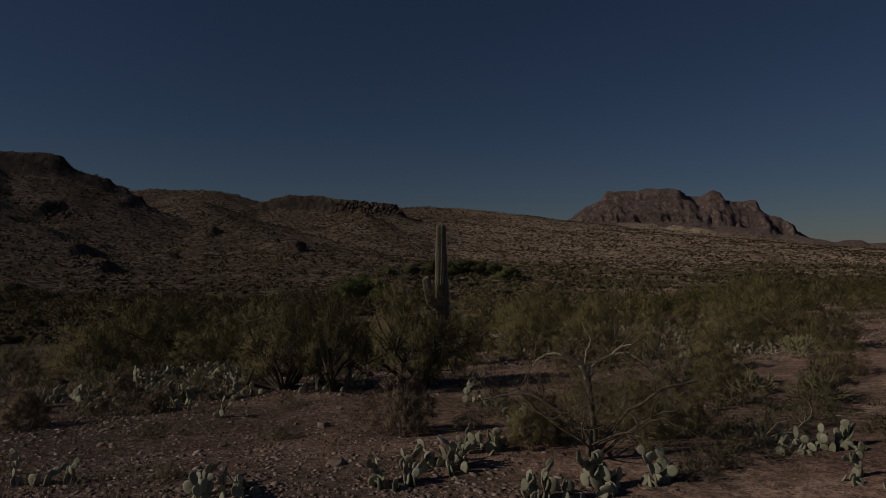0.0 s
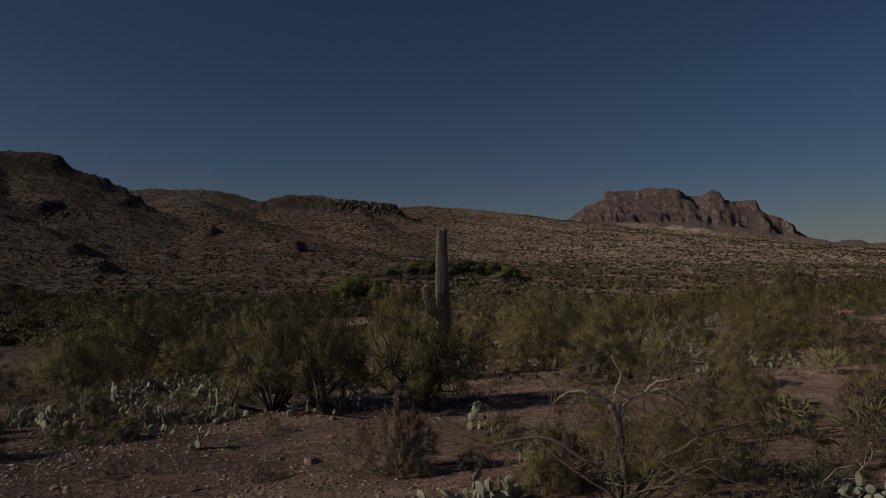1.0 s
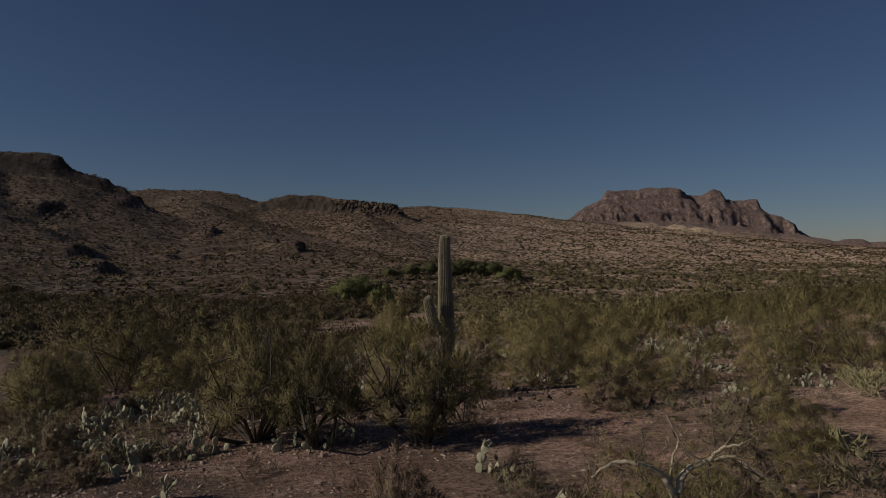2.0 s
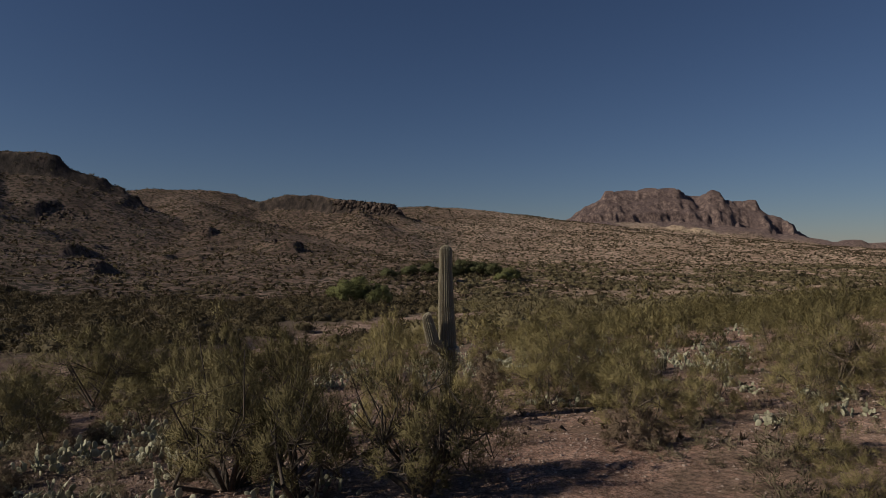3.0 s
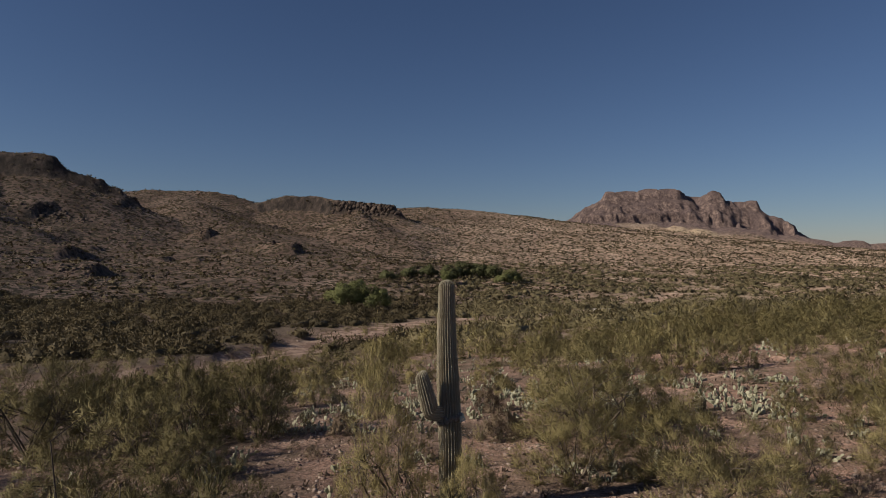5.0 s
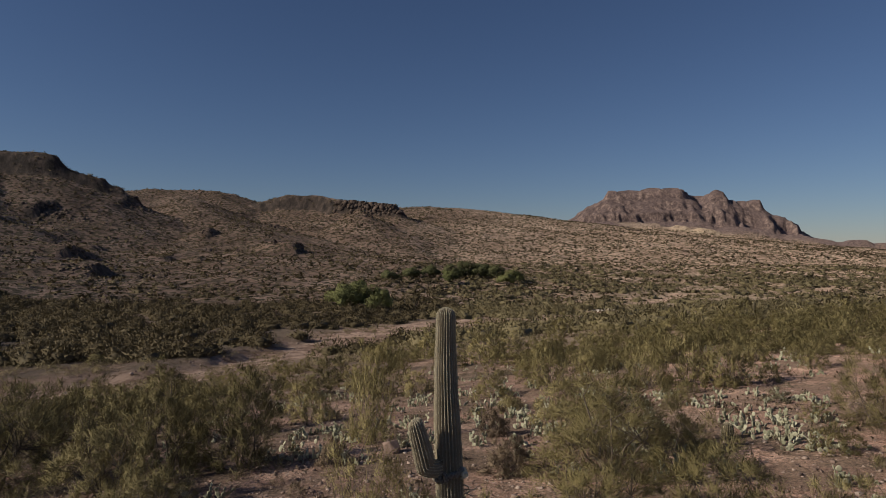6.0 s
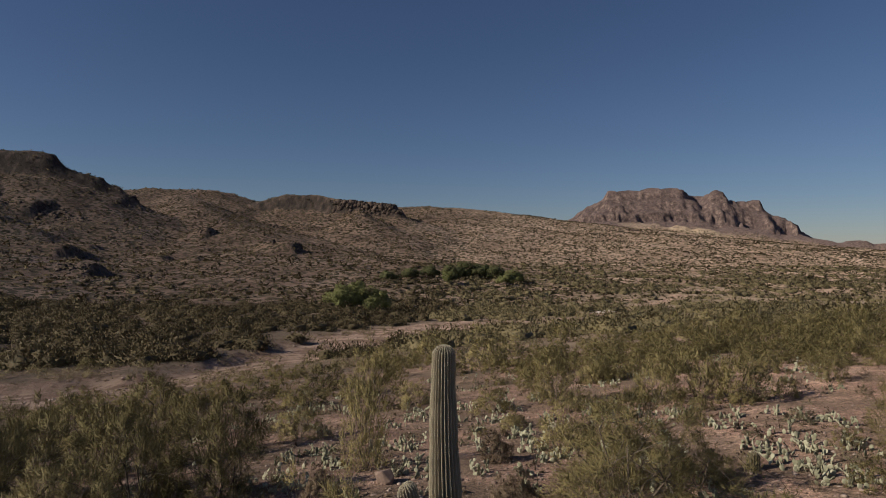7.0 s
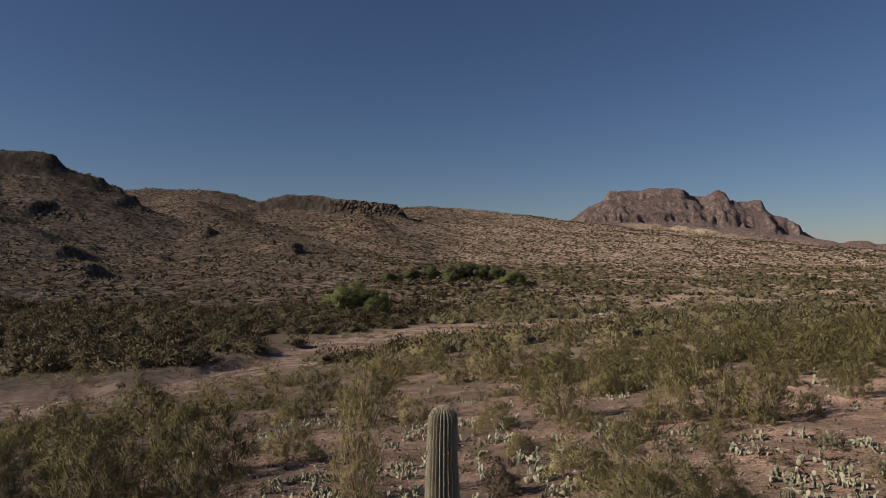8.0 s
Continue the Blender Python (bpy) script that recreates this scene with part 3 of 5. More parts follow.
def rib_spines(profile, ribs, axis, rng, turn=0.0, every=0.03, size=0.03):
    """Tufts of short pale spines down each rib."""
    centre, along = [], []
    ts = [p[0] for p in profile]
    rs = [p[1] for p in profile]
    for k in range(ribs):
        t = ts[0] + rng.uniform(0, every)
        a = 2 * math.pi * k / ribs + turn
        while t < ts[-1]:
            p, d = axis(t)
            d = unit(np.array(d, float))
            u = unit(np.cross([0, 1.0, 0], d))
            v = np.cross(d, u)
            out = u * math.cos(a) + v * math.sin(a)
            near_tip = t > ts[-1] - 0.16
            for _ in range(26 if near_tip else 3):
                centre.append(np.array(p) + out * (np.interp(t, ts, rs) * rng.uniform(0.6 if near_tip else 1.0, 1.0) + 0.006))
                along.append(out * 0.7 + rng.normal(size=3) * 0.8 + (np.array([0, 0, 0.8]) if near_tip else 0))
            t += every * (0.4 if near_tip else 1)
    verts, quads = leaves(np.array(centre), np.array(along), size, 0.009, rng)
    return sheet_mesh("spines", verts, quads, SPINES)


def dome(lo, hi, rows, tip):
    """Radii down a column that ends in a rounded tip of the given length."""
    out = []
    ts, rs = [r[0] for r in rows], [r[1] for r in rows]
    for t in np.linspace(lo, hi - tip, 46):
        out.append((t, float(np.interp(t, ts, rs))))
    last = out[-1][1]
    for k in range(1, 11):
        a = k / 10 * math.pi / 2
        out.append((hi - tip + tip * math.sin(a), last * max(math.cos(a), 0.04)))
    return out


def build_saguaro():
    x, y = 0.75, 29.8
    z = ground_z(x, y) - 0.05
    h = 5.37 - z
    ob = root("saguaro", x, y, z)
    tagged(ob, "tall ribbed grey-green saguaro with one upturned arm and a corky scar", "saguaro cactus")
    rng = np.random.default_rng(7)

    def stem_axis(t):
        return (0.035 * math.sin(t * 0.9) - 0.01 * t + 0.03, 0.02 * math.sin(t * 0.7), t), (0.012, 0, 1)
    rows = dome(0, h, [(0, 0.3), (1.2, 0.315), (2.3, 0.32), (3.4, 0.32), (4.4, 0.285), (5.4, 0.25), (h, 0.21)], 0.2)
    rows = [(t, r * (1 + 0.02 * math.sin(t * 5.1) + 0.015 * math.sin(t * 11.7))) for t, r in rows]
    verts, quads = ribbed(rows, 24, 0.33, stem_axis, 0.1)
    stem = part("stem", soft(sheet_mesh("stem", verts, quads, SAGUARO)), ob)
    part("spine_row", rib_spines(rows, 24, stem_axis, rng, 0.1), stem, "pale spine tufts along the ribs")

    joint = 1.72 - z

    def arm_axis(t):
        # leaves the stem sideways, then turns up and leans outwards
        a = min(t / 0.5, 1.0)
        s = max(t - 0.5, 0)
        return (-0.12 - 0.4 * math.sin(a * 1.2) - 0.24 * s, -0.1 - 0.34 * a - 0.14 * s, joint + 0.22 * (1 - math.cos(a * 1.2)) + 0.96 * s), (-math.cos(a * 1.25) - 0.28 * a, 0, math.sin(a * 1.25))
    reach = 0.5 + (2.95 - 1.72 - 0.14) / 0.96
    arm_rows = dome(0, reach, [(0, 0.2), (0.3, 0.235), (0.7, 0.24), (1.2, 0.215), (reach, 0.165)], 0.15)
    verts, quads = ribbed(arm_rows, 18, 0.33, arm_axis, 0.3)
    arm = part("arm", soft(sheet_mesh("arm", verts, quads, SAGUARO)), ob)
    part("spine_row", rib_spines(arm_rows, 18, arm_axis, rng, 0.3), arm, "pale spine tufts along the ribs")

    # corky ring of dead tissue, with curled dry shreds
    chunks, faces = [], []
    for k in range(70):
        a = rng.uniform(0, 2 * math.pi)
        big = 0.035 + 0.045 * rng.uniform() * (1.6 if abs(a - 0.1) < 0.8 or a > 5.8 else 1.0)
        c = np.array([math.cos(a) * 0.31, math.sin(a) * 0.31, joint - 0.16 + rng.normal() * 0.05 + 0.06 * math.cos(a)])
        bm = bmesh.new()
        bmesh.ops.create_icosphere(bm, subdivisions=1, radius=big)
        base = len(chunks)
        for w in bm.verts:
            chunks.append(c + np.array(w.co) * (1 + rng.normal(size=3) * 0.35))
        faces += [[base + w.index for w in f.verts] for f in bm.faces]
        bm.free()
    part("corky_scar", sheet_mesh("corky_scar", np.array(chunks), faces, SCAR), ob, "dark corky scar ring with pale dry shreds")
    bm = bmesh.new()
    bmesh.ops.create_icosphere(bm, subdivisions=3, radius=0.1)
    for w in bm.verts:
        w.co = Vector((0.34, -0.12, joint - 0.12)) + Vector((w.co.x, w.co.y * 1.5, w.co.z * 1.2)) * (1 + rng.normal() * 0.16)
    me = bpy.data.meshes.new("dry_lump")
    bm.to_mesh(me)
    bm.free()
    me.materials.append(SPINES)
    part("dry_lump", me, ob, "bleached lump of dead tissue")
    for k in range(5):
        segs = []
        p = np.array([0.3, -0.05 + 0.04 * k, joint - 0.3 - 0.1 * k])
        d = unit(np.array([1.0, -0.2, 0.1]) + rng.normal(size=3) * 0.5)
        for j in range(5):
            q = p + d * 0.11
            segs.append((p, q, 0.018 - 0.003 * j, 0.015 - 0.003 * j))
            p, d = q, unit(d + rng.normal(size=3) * 0.5 + np.array([0, 0, -0.12]))
        verts, quads = tubes(segs, 5)
        part("dry_shred", soft(sheet_mesh("dry_shred", verts, quads, BARK_PALE)), ob, "curled pale dead fibre")


build_saguaro()


def small_saguaro(x, y, tall, r):
    ob = root("saguaro", x, y, ground_z(x, y) - 0.05)
    tagged(ob, "young unbranched saguaro column standing among shrubs", "saguaro cactus")

    def axis(t):
        return (0, 0, t), (0, 0, 1)
    verts, quads = ribbed(dome(0, tall, [(0, r * 0.85), (tall * 0.5, r), (tall, r * 0.8)], r * 0.8), 14, 0.2, axis)
    part("stem", soft(sheet_mesh("stem", verts, quads, BARREL)), ob)


# ---- prickly pear ----
def pad_mesh(seed, n=9):
    rng = np.random.default_rng(seed)
    wide, tall, thick = rng.uniform(0.08, 0.108), rng.uniform(0.22, 0.29), rng.uniform(0.015, 0.022)
    verts, faces = [], []
    for face in (-1, 1):
        for ring, (f, t) in enumerate(((0.45, 1.0), (0.85, 0.8), (1.0, 0.0))):
            if ring == 2 and face == 1:
                continue
            for k in range(n):
                a = 2 * math.pi * k / n
                egg = 1 + 0.16 * math.sin(a)
                verts.append((math.cos(a) * wide * f * egg, face * thick * t + 0.01 * math.cos(a * 2 + seed), tall * 0.5 + math.sin(a) * tall * 0.5 * f))
    rings = {(-1, 0): 0, (-1, 1): n, "rim": 2 * n, (1, 0): 3 * n, (1, 1): 4 * n}
    me = bpy.data.meshes.new("pad")
    for k in range(n):
        j = (k + 1) % n
        for a, b, flip in ((0, n, 0), (n, 2 * n, 0), (3 * n, 4 * n, 1), (4 * n, 2 * n, 1)):
            q = (a + k, b + k, b + j, a + j)
            faces.append(q[::-1] if flip else q)
    faces.append(tuple(range(n)))
    faces.append(tuple(range(4 * n - 1, 3 * n - 1, -1)))
    me.from_pydata([tuple(v) for v in verts], [], faces)
    me.materials.append(PAD)
    return soft(me)


PADS = [pad_mesh(k) for k in range(6)]
FAR_PADS = [pad_mesh(k, 6) for k in range(6)]
pear_count = [0]


def pad_poses(rng, count, reach):
    """Poses of the pads of one clump: pads that stand on the soil and pads that grow from their rims."""
    done = []
    while len(done) < count:
        if not done or rng.uniform() < 0.42:
            a, d = rng.uniform(0, 2 * math.pi), reach * math.sqrt(rng.uniform())
            m = pose(math.cos(a) * d, math.sin(a) * d, -0.03, rng.normal() * 16, rng.normal() * 18, (-70 if rng.uniform() < 0.58 else 38) + rng.normal() * 34) @ Matrix.Scale(rng.uniform(0.8, 1.15), 4)
        else:
            base = done[int(rng.integers(len(done)))]
            edge = rng.uniform(-0.85, 0.85)
            m = base @ pose(math.sin(edge) * 0.07, 0, 0.125 + 0.095 * math.cos(edge), rng.normal() * 16, math.degrees(edge) * 0.8, rng.normal() * 35) @ Matrix.Scale(rng.uniform(0.75, 1.0), 4)
            if m.translation.z > 0.5:
                continue
        done.append(m)
    return done


def prickly_pear(x, y, wide, count, split=True, size=1.0):
    """A clump of pads; near clumps keep each pad as its own part."""
    k = pear_count[0]
    pear_count[0] += 1
    if y > 25:
        size *= 1.1
    elif x < -4 and y > 17:
        count, wide = int(count * 1.9), wide * 1.3
    elif x > 4:
        size *= 0.85
    rng = np.random.default_rng(900 + k)
    ob = root("prickly_pear", x, y, ground_z(x, y), 0, size)
    tagged(ob, "clump of pale grey-green prickly pear pads on gravel", "prickly pear", "prickly pears on the slope")
    poses = pad_poses(rng, int(count * (2.2 if x > 8 and 25 < y < 50 and split else 2.3 if y > 25 else 1.9)), wide * 0.55 / size)
    if split:
        for m in poses:
            p = part("pad", PADS[int(rng.integers(6))], ob)
            p.matrix_basis = m
        return
    verts, faces = [], []
    for m in poses:
        me = FAR_PADS[int(rng.integers(6))]
        base = len(verts)
        verts += [tuple(m @ v.co) for v in me.vertices]
        faces += [tuple(base + i for i in p.vertices) for p in me.polygons]
    me = bpy.data.meshes.new("pad_cluster")
    me.from_pydata(verts, [], faces)
    me.materials.append(PAD)
    tagged(part("pad_cluster", soft(me), ob), kind="stuff")


# ---- shrubs: x, y, height, width ----
for row in ((-4.4, 21.6, 3.1, 3.0), (-2.6, 20.7, 3.0, 2.8), (0.2, 20.7, 2.9, 3.4), ):
    shrub("mesquite", *row)
for row in ((20.6, 44.4, 3.1, 3.4), (19.0, 36.1, 4.2, 4.5), (17.2, 29.0, 3.0, 3.8), (14.6, 31.5, 2.2, 3.0)):
    shrub("palo_verde", *row)
for row in ((0.0, 14.4, 1.3, 1.2), (5.8, 24.0, 1.1, 1.7), (3.2, 47.3, 1.4, 1.4), (8.1, 50.4, 1.1, 1.2), (-4.3, 43.1, 1.2, 1.5),
            (3.2, 40.0, 1.3, 1.9), (5.9, 15.5, 1.0, 1.4), (2.7, 13.3, 1.2, 1.1), (-9.3, 16.1, 0.8, 1.2),):
    shrub("dry_bush", *row)
for row in ((-18.6, 41.9, 4.3, 5.8), (-1.0, 29.8, 3.8, 3.0), (7.0, 39.2, 3.7, 6.2), (7.0, 26.9, 2.6, 3.1), (-17.2, 44.6, 4.1, 4.9),):
    shrub("palo_verde", *row)
for row in ((1.4, 28.7, 2.2, 2.1), (-8.5, 43.5, 3.9, 4.1), (-11.6, 42.9, 3.9, 3.7),):
    shrub("creosote_bush", *row)
for row in ((7.8, 42.6, 2.3, 3.1), (10.4, 41.9, 2.1, 3.0), (-11.2, 44.8, 1.6, 1.6), (-11.9, 38.5, 3.5, 3.8), (5.0, 33.2, 2.5, 3.8),):
    shrub("creosote_bush", *row)
for row in ((8.2, 32.9, 2.8, 3.8), (10.3, 30.0, 2.1, 2.4), (9.8, 22.4, 1.6, 1.5), (19.0, 38.1, 3.7, 3.8), (12.9, 20.4, 1.4, 1.6),):
    shrub("creosote_bush", *row)
# single bushes of the lower slope
for row in ((-36, 74, 3.0, 4.0), (-33, 66, 3.2, 4.2), (-21, 58, 3.0, 3.8), (-17.5, 62, 2.2, 3.4), (-28, 75, 2.4, 3.6), (-22, 76, 2.6, 3.6), (-17, 50, 3.0, 4.0), (-39, 84, 3.0, 4.4),
            (-8.5, 58, 2.4, 3.0), (-26, 56, 3.4, 4.4), (-12, 78, 2.4, 3.4), (-43, 92, 3.4, 5.0), (-34, 97, 2.2, 3.6), (-9, 84, 2.4, 3.4), (-20, 68, 2.0, 3.0)):
    shrub("creosote_bush", *row)
for k, row in enumerate(((-3.0, 47.5, 3.9, 2.2), (7.0, 48.9, 2.3, 3.3), (-14.3, 52.1, 3.2, 3.0), (-11.6, 54.9, 3.8, 4.0), (20.2, 59.2, 3.6, 3.3), (24.1, 60.9, 1.7, 1.8),
            (15.5, 61.1, 3.3, 4.0), (18.3, 61.4, 4.8, 4.4), (-24.4, 62.0, 3.4, 3.4), (4.2, 63.9, 2.3, 3.3), (-29.0, 64.5, 3.5, 3.8), (29.3, 64.5, 2.1, 2.2),
            (8.9, 64.7, 3.8, 3.6), (-25.3, 67.3, 2.6, 4.8), (-1.4, 69.5, 3.0, 3.4), (-5.1, 70.8, 5.6, 4.7), (14.2, 74.2, 2.6, 2.9), (18.0, 76.3, 1.7, 2.7),
            (32.4, 79.4, 1.8, 2.9), (42.9, 81.5, 4.4, 3.8), (42.9, 84.7, 2.9, 3.6), (10.3, 85.2, 2.0, 3.5), (-28.0, 86.8, 2.6, 2.9), (-32.2, 88.9, 4.8, 7.0),
            (-19.8, 89.3, 3.4, 4.9), (33.0, 91.8, 2.6, 3.8), (-13.7, 92.5, 4.7, 5.8), (44.3, 94.8, 3.7, 5.3), (1.8, 95.8, 3.4, 4.4), (28.3, 95.9, 3.0, 4.5),
            (6.7, 99.6, 5.5, 6.7), (23.9, 107.0, 3.0, 6.2), (44.8, 109.6, 4.3, 7.0), (57.1, 114.4, 3.8, 5.9), (36.7, 116.1, 3.8, 5.6), (64.8, 116.5, 4.3, 6.0),
            (11.4, 118.8, 3.3, 5.3), (-8.7, 121.7, 3.4, 5.4), (21.8, 129.4, 4.6, 5.5), (-1.6, 130.8, 3.9, 6.9), (-69.2, 142.0, 2.5, 4.8), (54.9, 147.8, 4.0, 6.8))):
    shrub("palo_verde" if k % 3 == 0 else "creosote_bush", *row)
for row in ((7.7, 24.0, 0.7, 1.2), (11.4, 25.6, 0.9, 1.5), (-6.8, 57.5, 1.0, 1.4), (19.6, 51.2, 0.9, 1.7), (16.0, 49.1, 0.5, 1.1),
            (8.7, 22.1, 1.0, 2.1), (6.2, 13.5, 0.7, 1.1), (-2.7, 14.2, 0.3, 0.9), (-5.6, 14.6, 0.4, 0.9), (-3.6, 11.1, 0.3, 0.6),):
    shrub("bursage", *row)
for row in ((4.6, 13.2, 1.1, 1.5), (5.6, 13.6, 0.9, 1.3), (2.4, 12.9, 0.9, 1.1), (3.7, 14.0, 1.3, 1.6), (5.0, 15.4, 1.0, 1.6),
            (7.6, 16.8, 1.0, 1.5), (9.0, 19.5, 1.2, 1.7),):
    shrub("creosote_bush", *row)
for row in ((-5.7, 10.9, 0.5, 8), (-5.1, 11.0, 0.2, 4), (-2.4, 10.2, 0.9, 16), (-2.9, 10.4, 0.3, 5), (-4.6, 16.4, 0.7, 6), (0.7, 11.5, 1.0, 26),
            (1.5, 12.6, 0.7, 14), (0.3, 10.6, 0.4, 7), (2.7, 15.0, 0.8, 10), (2.3, 9.8, 0.7, 14), (3.0, 10.0, 0.7, 14), (3.4, 10.3, 0.5, 8),
            (3.9, 10.3, 0.3, 5), (4.2, 10.5, 0.3, 7), (6.9, 12.2, 1.0, 14), (7.5, 12.1, 0.5, 8), (8.0, 12.1, 0.7, 14), (7.0, 10.1, 0.7, 14),
            (-0.1, 10.7, 0.3, 5), (-2.9, 20.8, 1.6, 14), (-1.8, 20.8, 1.1, 8), (-10.9, 20.6, 1.0, 10), (-13.9, 26.9, 1.3, 14), (-9.8, 21.2, 1.2, 12),):
    prickly_pear(*row, split=True)
for row in ((-10.3, 23.7, 1.1, 14), (-8.0, 20.1, 0.8, 10), (-8.0, 21.3, 1.0, 12), (-12.2, 31.9, 1.6, 12), (-9.1, 26.8, 1.3, 12), (-7.5, 24.8, 1.2, 14),
            (-6.3, 23.0, 0.7, 8), (-9.1, 19.1, 0.9, 10), (-18.6, 32.5, 1.3, 8), (-6.6, 18.5, 0.9, 8), (-6.5, 20.1, 0.8, 10), (-5.5, 20.4, 1.0, 10),
            (-16.3, 34.1, 1.4, 8), (1.7, 17.7, 0.9, 12), (16.5, 40.9, 2.1, 16), (17.4, 46.0, 1.6, 10), (18.5, 38.7, 1.3, 6), (14.4, 28.0, 2.0, 14),
            (-9.6, 25.1, 1.3, 16), (-10.6, 25.2, 1.1, 12), (-11.6, 30.1, 1.0, 10), (-12.9, 33.3, 1.3, 12), (-9.5, 28.1, 0.9, 12), (-9.7, 29.6, 0.8, 10),):
    prickly_pear(*row, split=True)
for row in ((-19.9, 38.6, 1.3, 10), (-21.5, 42.2, 1.2, 8), (-18.8, 40.6, 1.2, 7), (-13.6, 36.3, 1.2, 8), (-9.3, 71.7, 3.4, 12), (-5.4, 48.9, 1.8, 10),
            (-11.7, 64.8, 2.5, 10), (-3.1, 29.0, 0.9, 8), (-2.4, 30.4, 0.8, 8), (5.5, 32.5, 0.6, 6), (6.5, 32.8, 1.3, 10), (16.7, 51.7, 1.9, 12),
            (15.8, 44.6, 2.3, 18), (18.7, 44.9, 1.6, 14), (15.3, 41.6, 1.5, 10), (14.3, 36.3, 1.5, 12), (13.8, 34.0, 1.1, 8), (11.1, 31.9, 1.1, 7),
            (10.7, 26.5, 1.0, 10), (15.0, 31.7, 1.0, 7), (15.4, 31.0, 1.2, 8), (16.1, 30.9, 1.0, 8), (16.4, 36.9, 1.0, 5), (28.8, 66.2, 2.6, 12),):
    prickly_pear(*row, split=True)
for row in ((8.7, 33.1, 1.1, 6), (5.2, 68.9, 2.7, 8), (5.9, 52.6, 1.6, 8), (-1.4, 61.6, 1.9, 12), (-13.5, 69.7, 1.8, 12), (-10.6, 66.8, 1.7, 12),
            (-10.0, 73.3, 1.9, 10), (-7.5, 59.9, 1.5, 9), (-1.2, 51.7, 1.4, 12), (-2.9, 51.6, 1.0, 8), (-4.6, 48.4, 1.6, 14), (-7.4, 50.0, 1.1, 10),
            (-0.2, 45.4, 1.2, 12), (2.5, 66.0, 1.7, 10), (3.7, 59.0, 1.6, 12), (4.7, 52.9, 1.2, 14), (3.1, 49.9, 1.4, 14), (5.4, 51.1, 0.9, 10),
            (2.3, 45.1, 1.2, 12), (4.2, 44.6, 0.9, 10), (5.3, 46.8, 1.0, 10), (6.2, 47.2, 0.7, 8), (10.6, 58.5, 1.8, 14), (10.5, 56.1, 1.3, 10),):
    prickly_pear(*row, split=True)
for row in ((12.1, 59.9, 1.1, 8), (13.0, 57.2, 1.7, 14), (12.6, 53.1, 1.5, 14), (15.1, 72.3, 2.4, 12), (13.5, 71.6, 1.4, 6), (14.6, 56.1, 1.3, 12),
            (17.4, 54.7, 1.6, 14), (15.3, 51.7, 1.2, 10), (15.0, 46.7, 1.5, 16), (17.2, 48.7, 1.3, 12), (15.2, 45.9, 1.2, 10), (17.3, 47.2, 1.2, 12),
            (21.2, 51.5, 1.4, 14), (21.3, 50.2, 1.1, 10), (19.8, 51.6, 1.4, 12), (19.1, 46.1, 1.2, 12), (14.7, 43.7, 1.3, 12), (15.3, 43.1, 1.1, 12),
            (15.9, 42.4, 1.0, 10), (30.6, 70.3, 1.8, 10), (23.9, 63.9, 1.2, 6), (-16.0, 60.6, 1.5, 9), (-20.8, 54.4, 1.6, 8), (-23.3, 55.2, 1.3, 6),):
    prickly_pear(*row, split=True)
for row in ((-12.2, 51.7, 1.7, 10), (-15.6, 50.5, 1.7, 8), (26.6, 66.6, 1.3, 5),):
    prickly_pear(*row, split=True)
for row in ((-13.9, 80.8, 3.9, 12), (-21.7, 110.1, 4.1, 12), (-14.8, 96.1, 2.4, 8), (4.1, 90.3, 2.5, 10), (6.1, 95.6, 2.4, 8), (8.6, 87.7, 2.4, 10),
            (3.1, 80.5, 2.2, 8), (37.3, 83.0, 2.8, 14), (36.6, 77.8, 2.6, 14), (38.9, 113.6, 3.4, 10), (40.4, 107.6, 2.4, 8), (-39.0, 114.6, 4.3, 10),
            (-24.4, 78.2, 2.6, 10), (-31.7, 104.4, 2.3, 7), (20.7, 101.2, 2.2, 8), (20.8, 96.2, 2.1, 8), (9.1, 102.5, 2.2, 6), (23.8, 96.8, 2.1, 6),
            (55.6, 123.0, 2.8, 8),):
    prickly_pear(*row, split=False)

for row in ((13.3, 55.7, 3.5, 22), (11.1, 59.4, 2.2, 15), (31.1, 71.6, 2.8, 19), (39.5, 84.7, 5.5, 22), (2.5, 66.6, 1.4, 9), (4.6, 96.0, 3.5, 22),
            (5.2, 53.5, 1.6, 11), (4.0, 60.1, 1.3, 9), (10.8, 59.0, 1.7, 12), (-1.0, 63.5, 1.9, 12), (-10.9, 73.8, 4.0, 22), (-13.1, 71.2, 3.8, 22),
            (-10.8, 76.4, 3.1, 21), (-25.1, 80.5, 1.9, 13), (16.0, 57.8, 2.0, 14), (-2.7, 60.6, 1.8, 12), (-6.4, 68.8, 2.2, 15), (7.6, 57.7, 1.7, 11),
            (5.4, 63.1, 2.3, 16), (24.1, 71.0, 2.7, 18), (18.5, 74.7, 2.9, 20)):
    prickly_pear(*row, split=False)

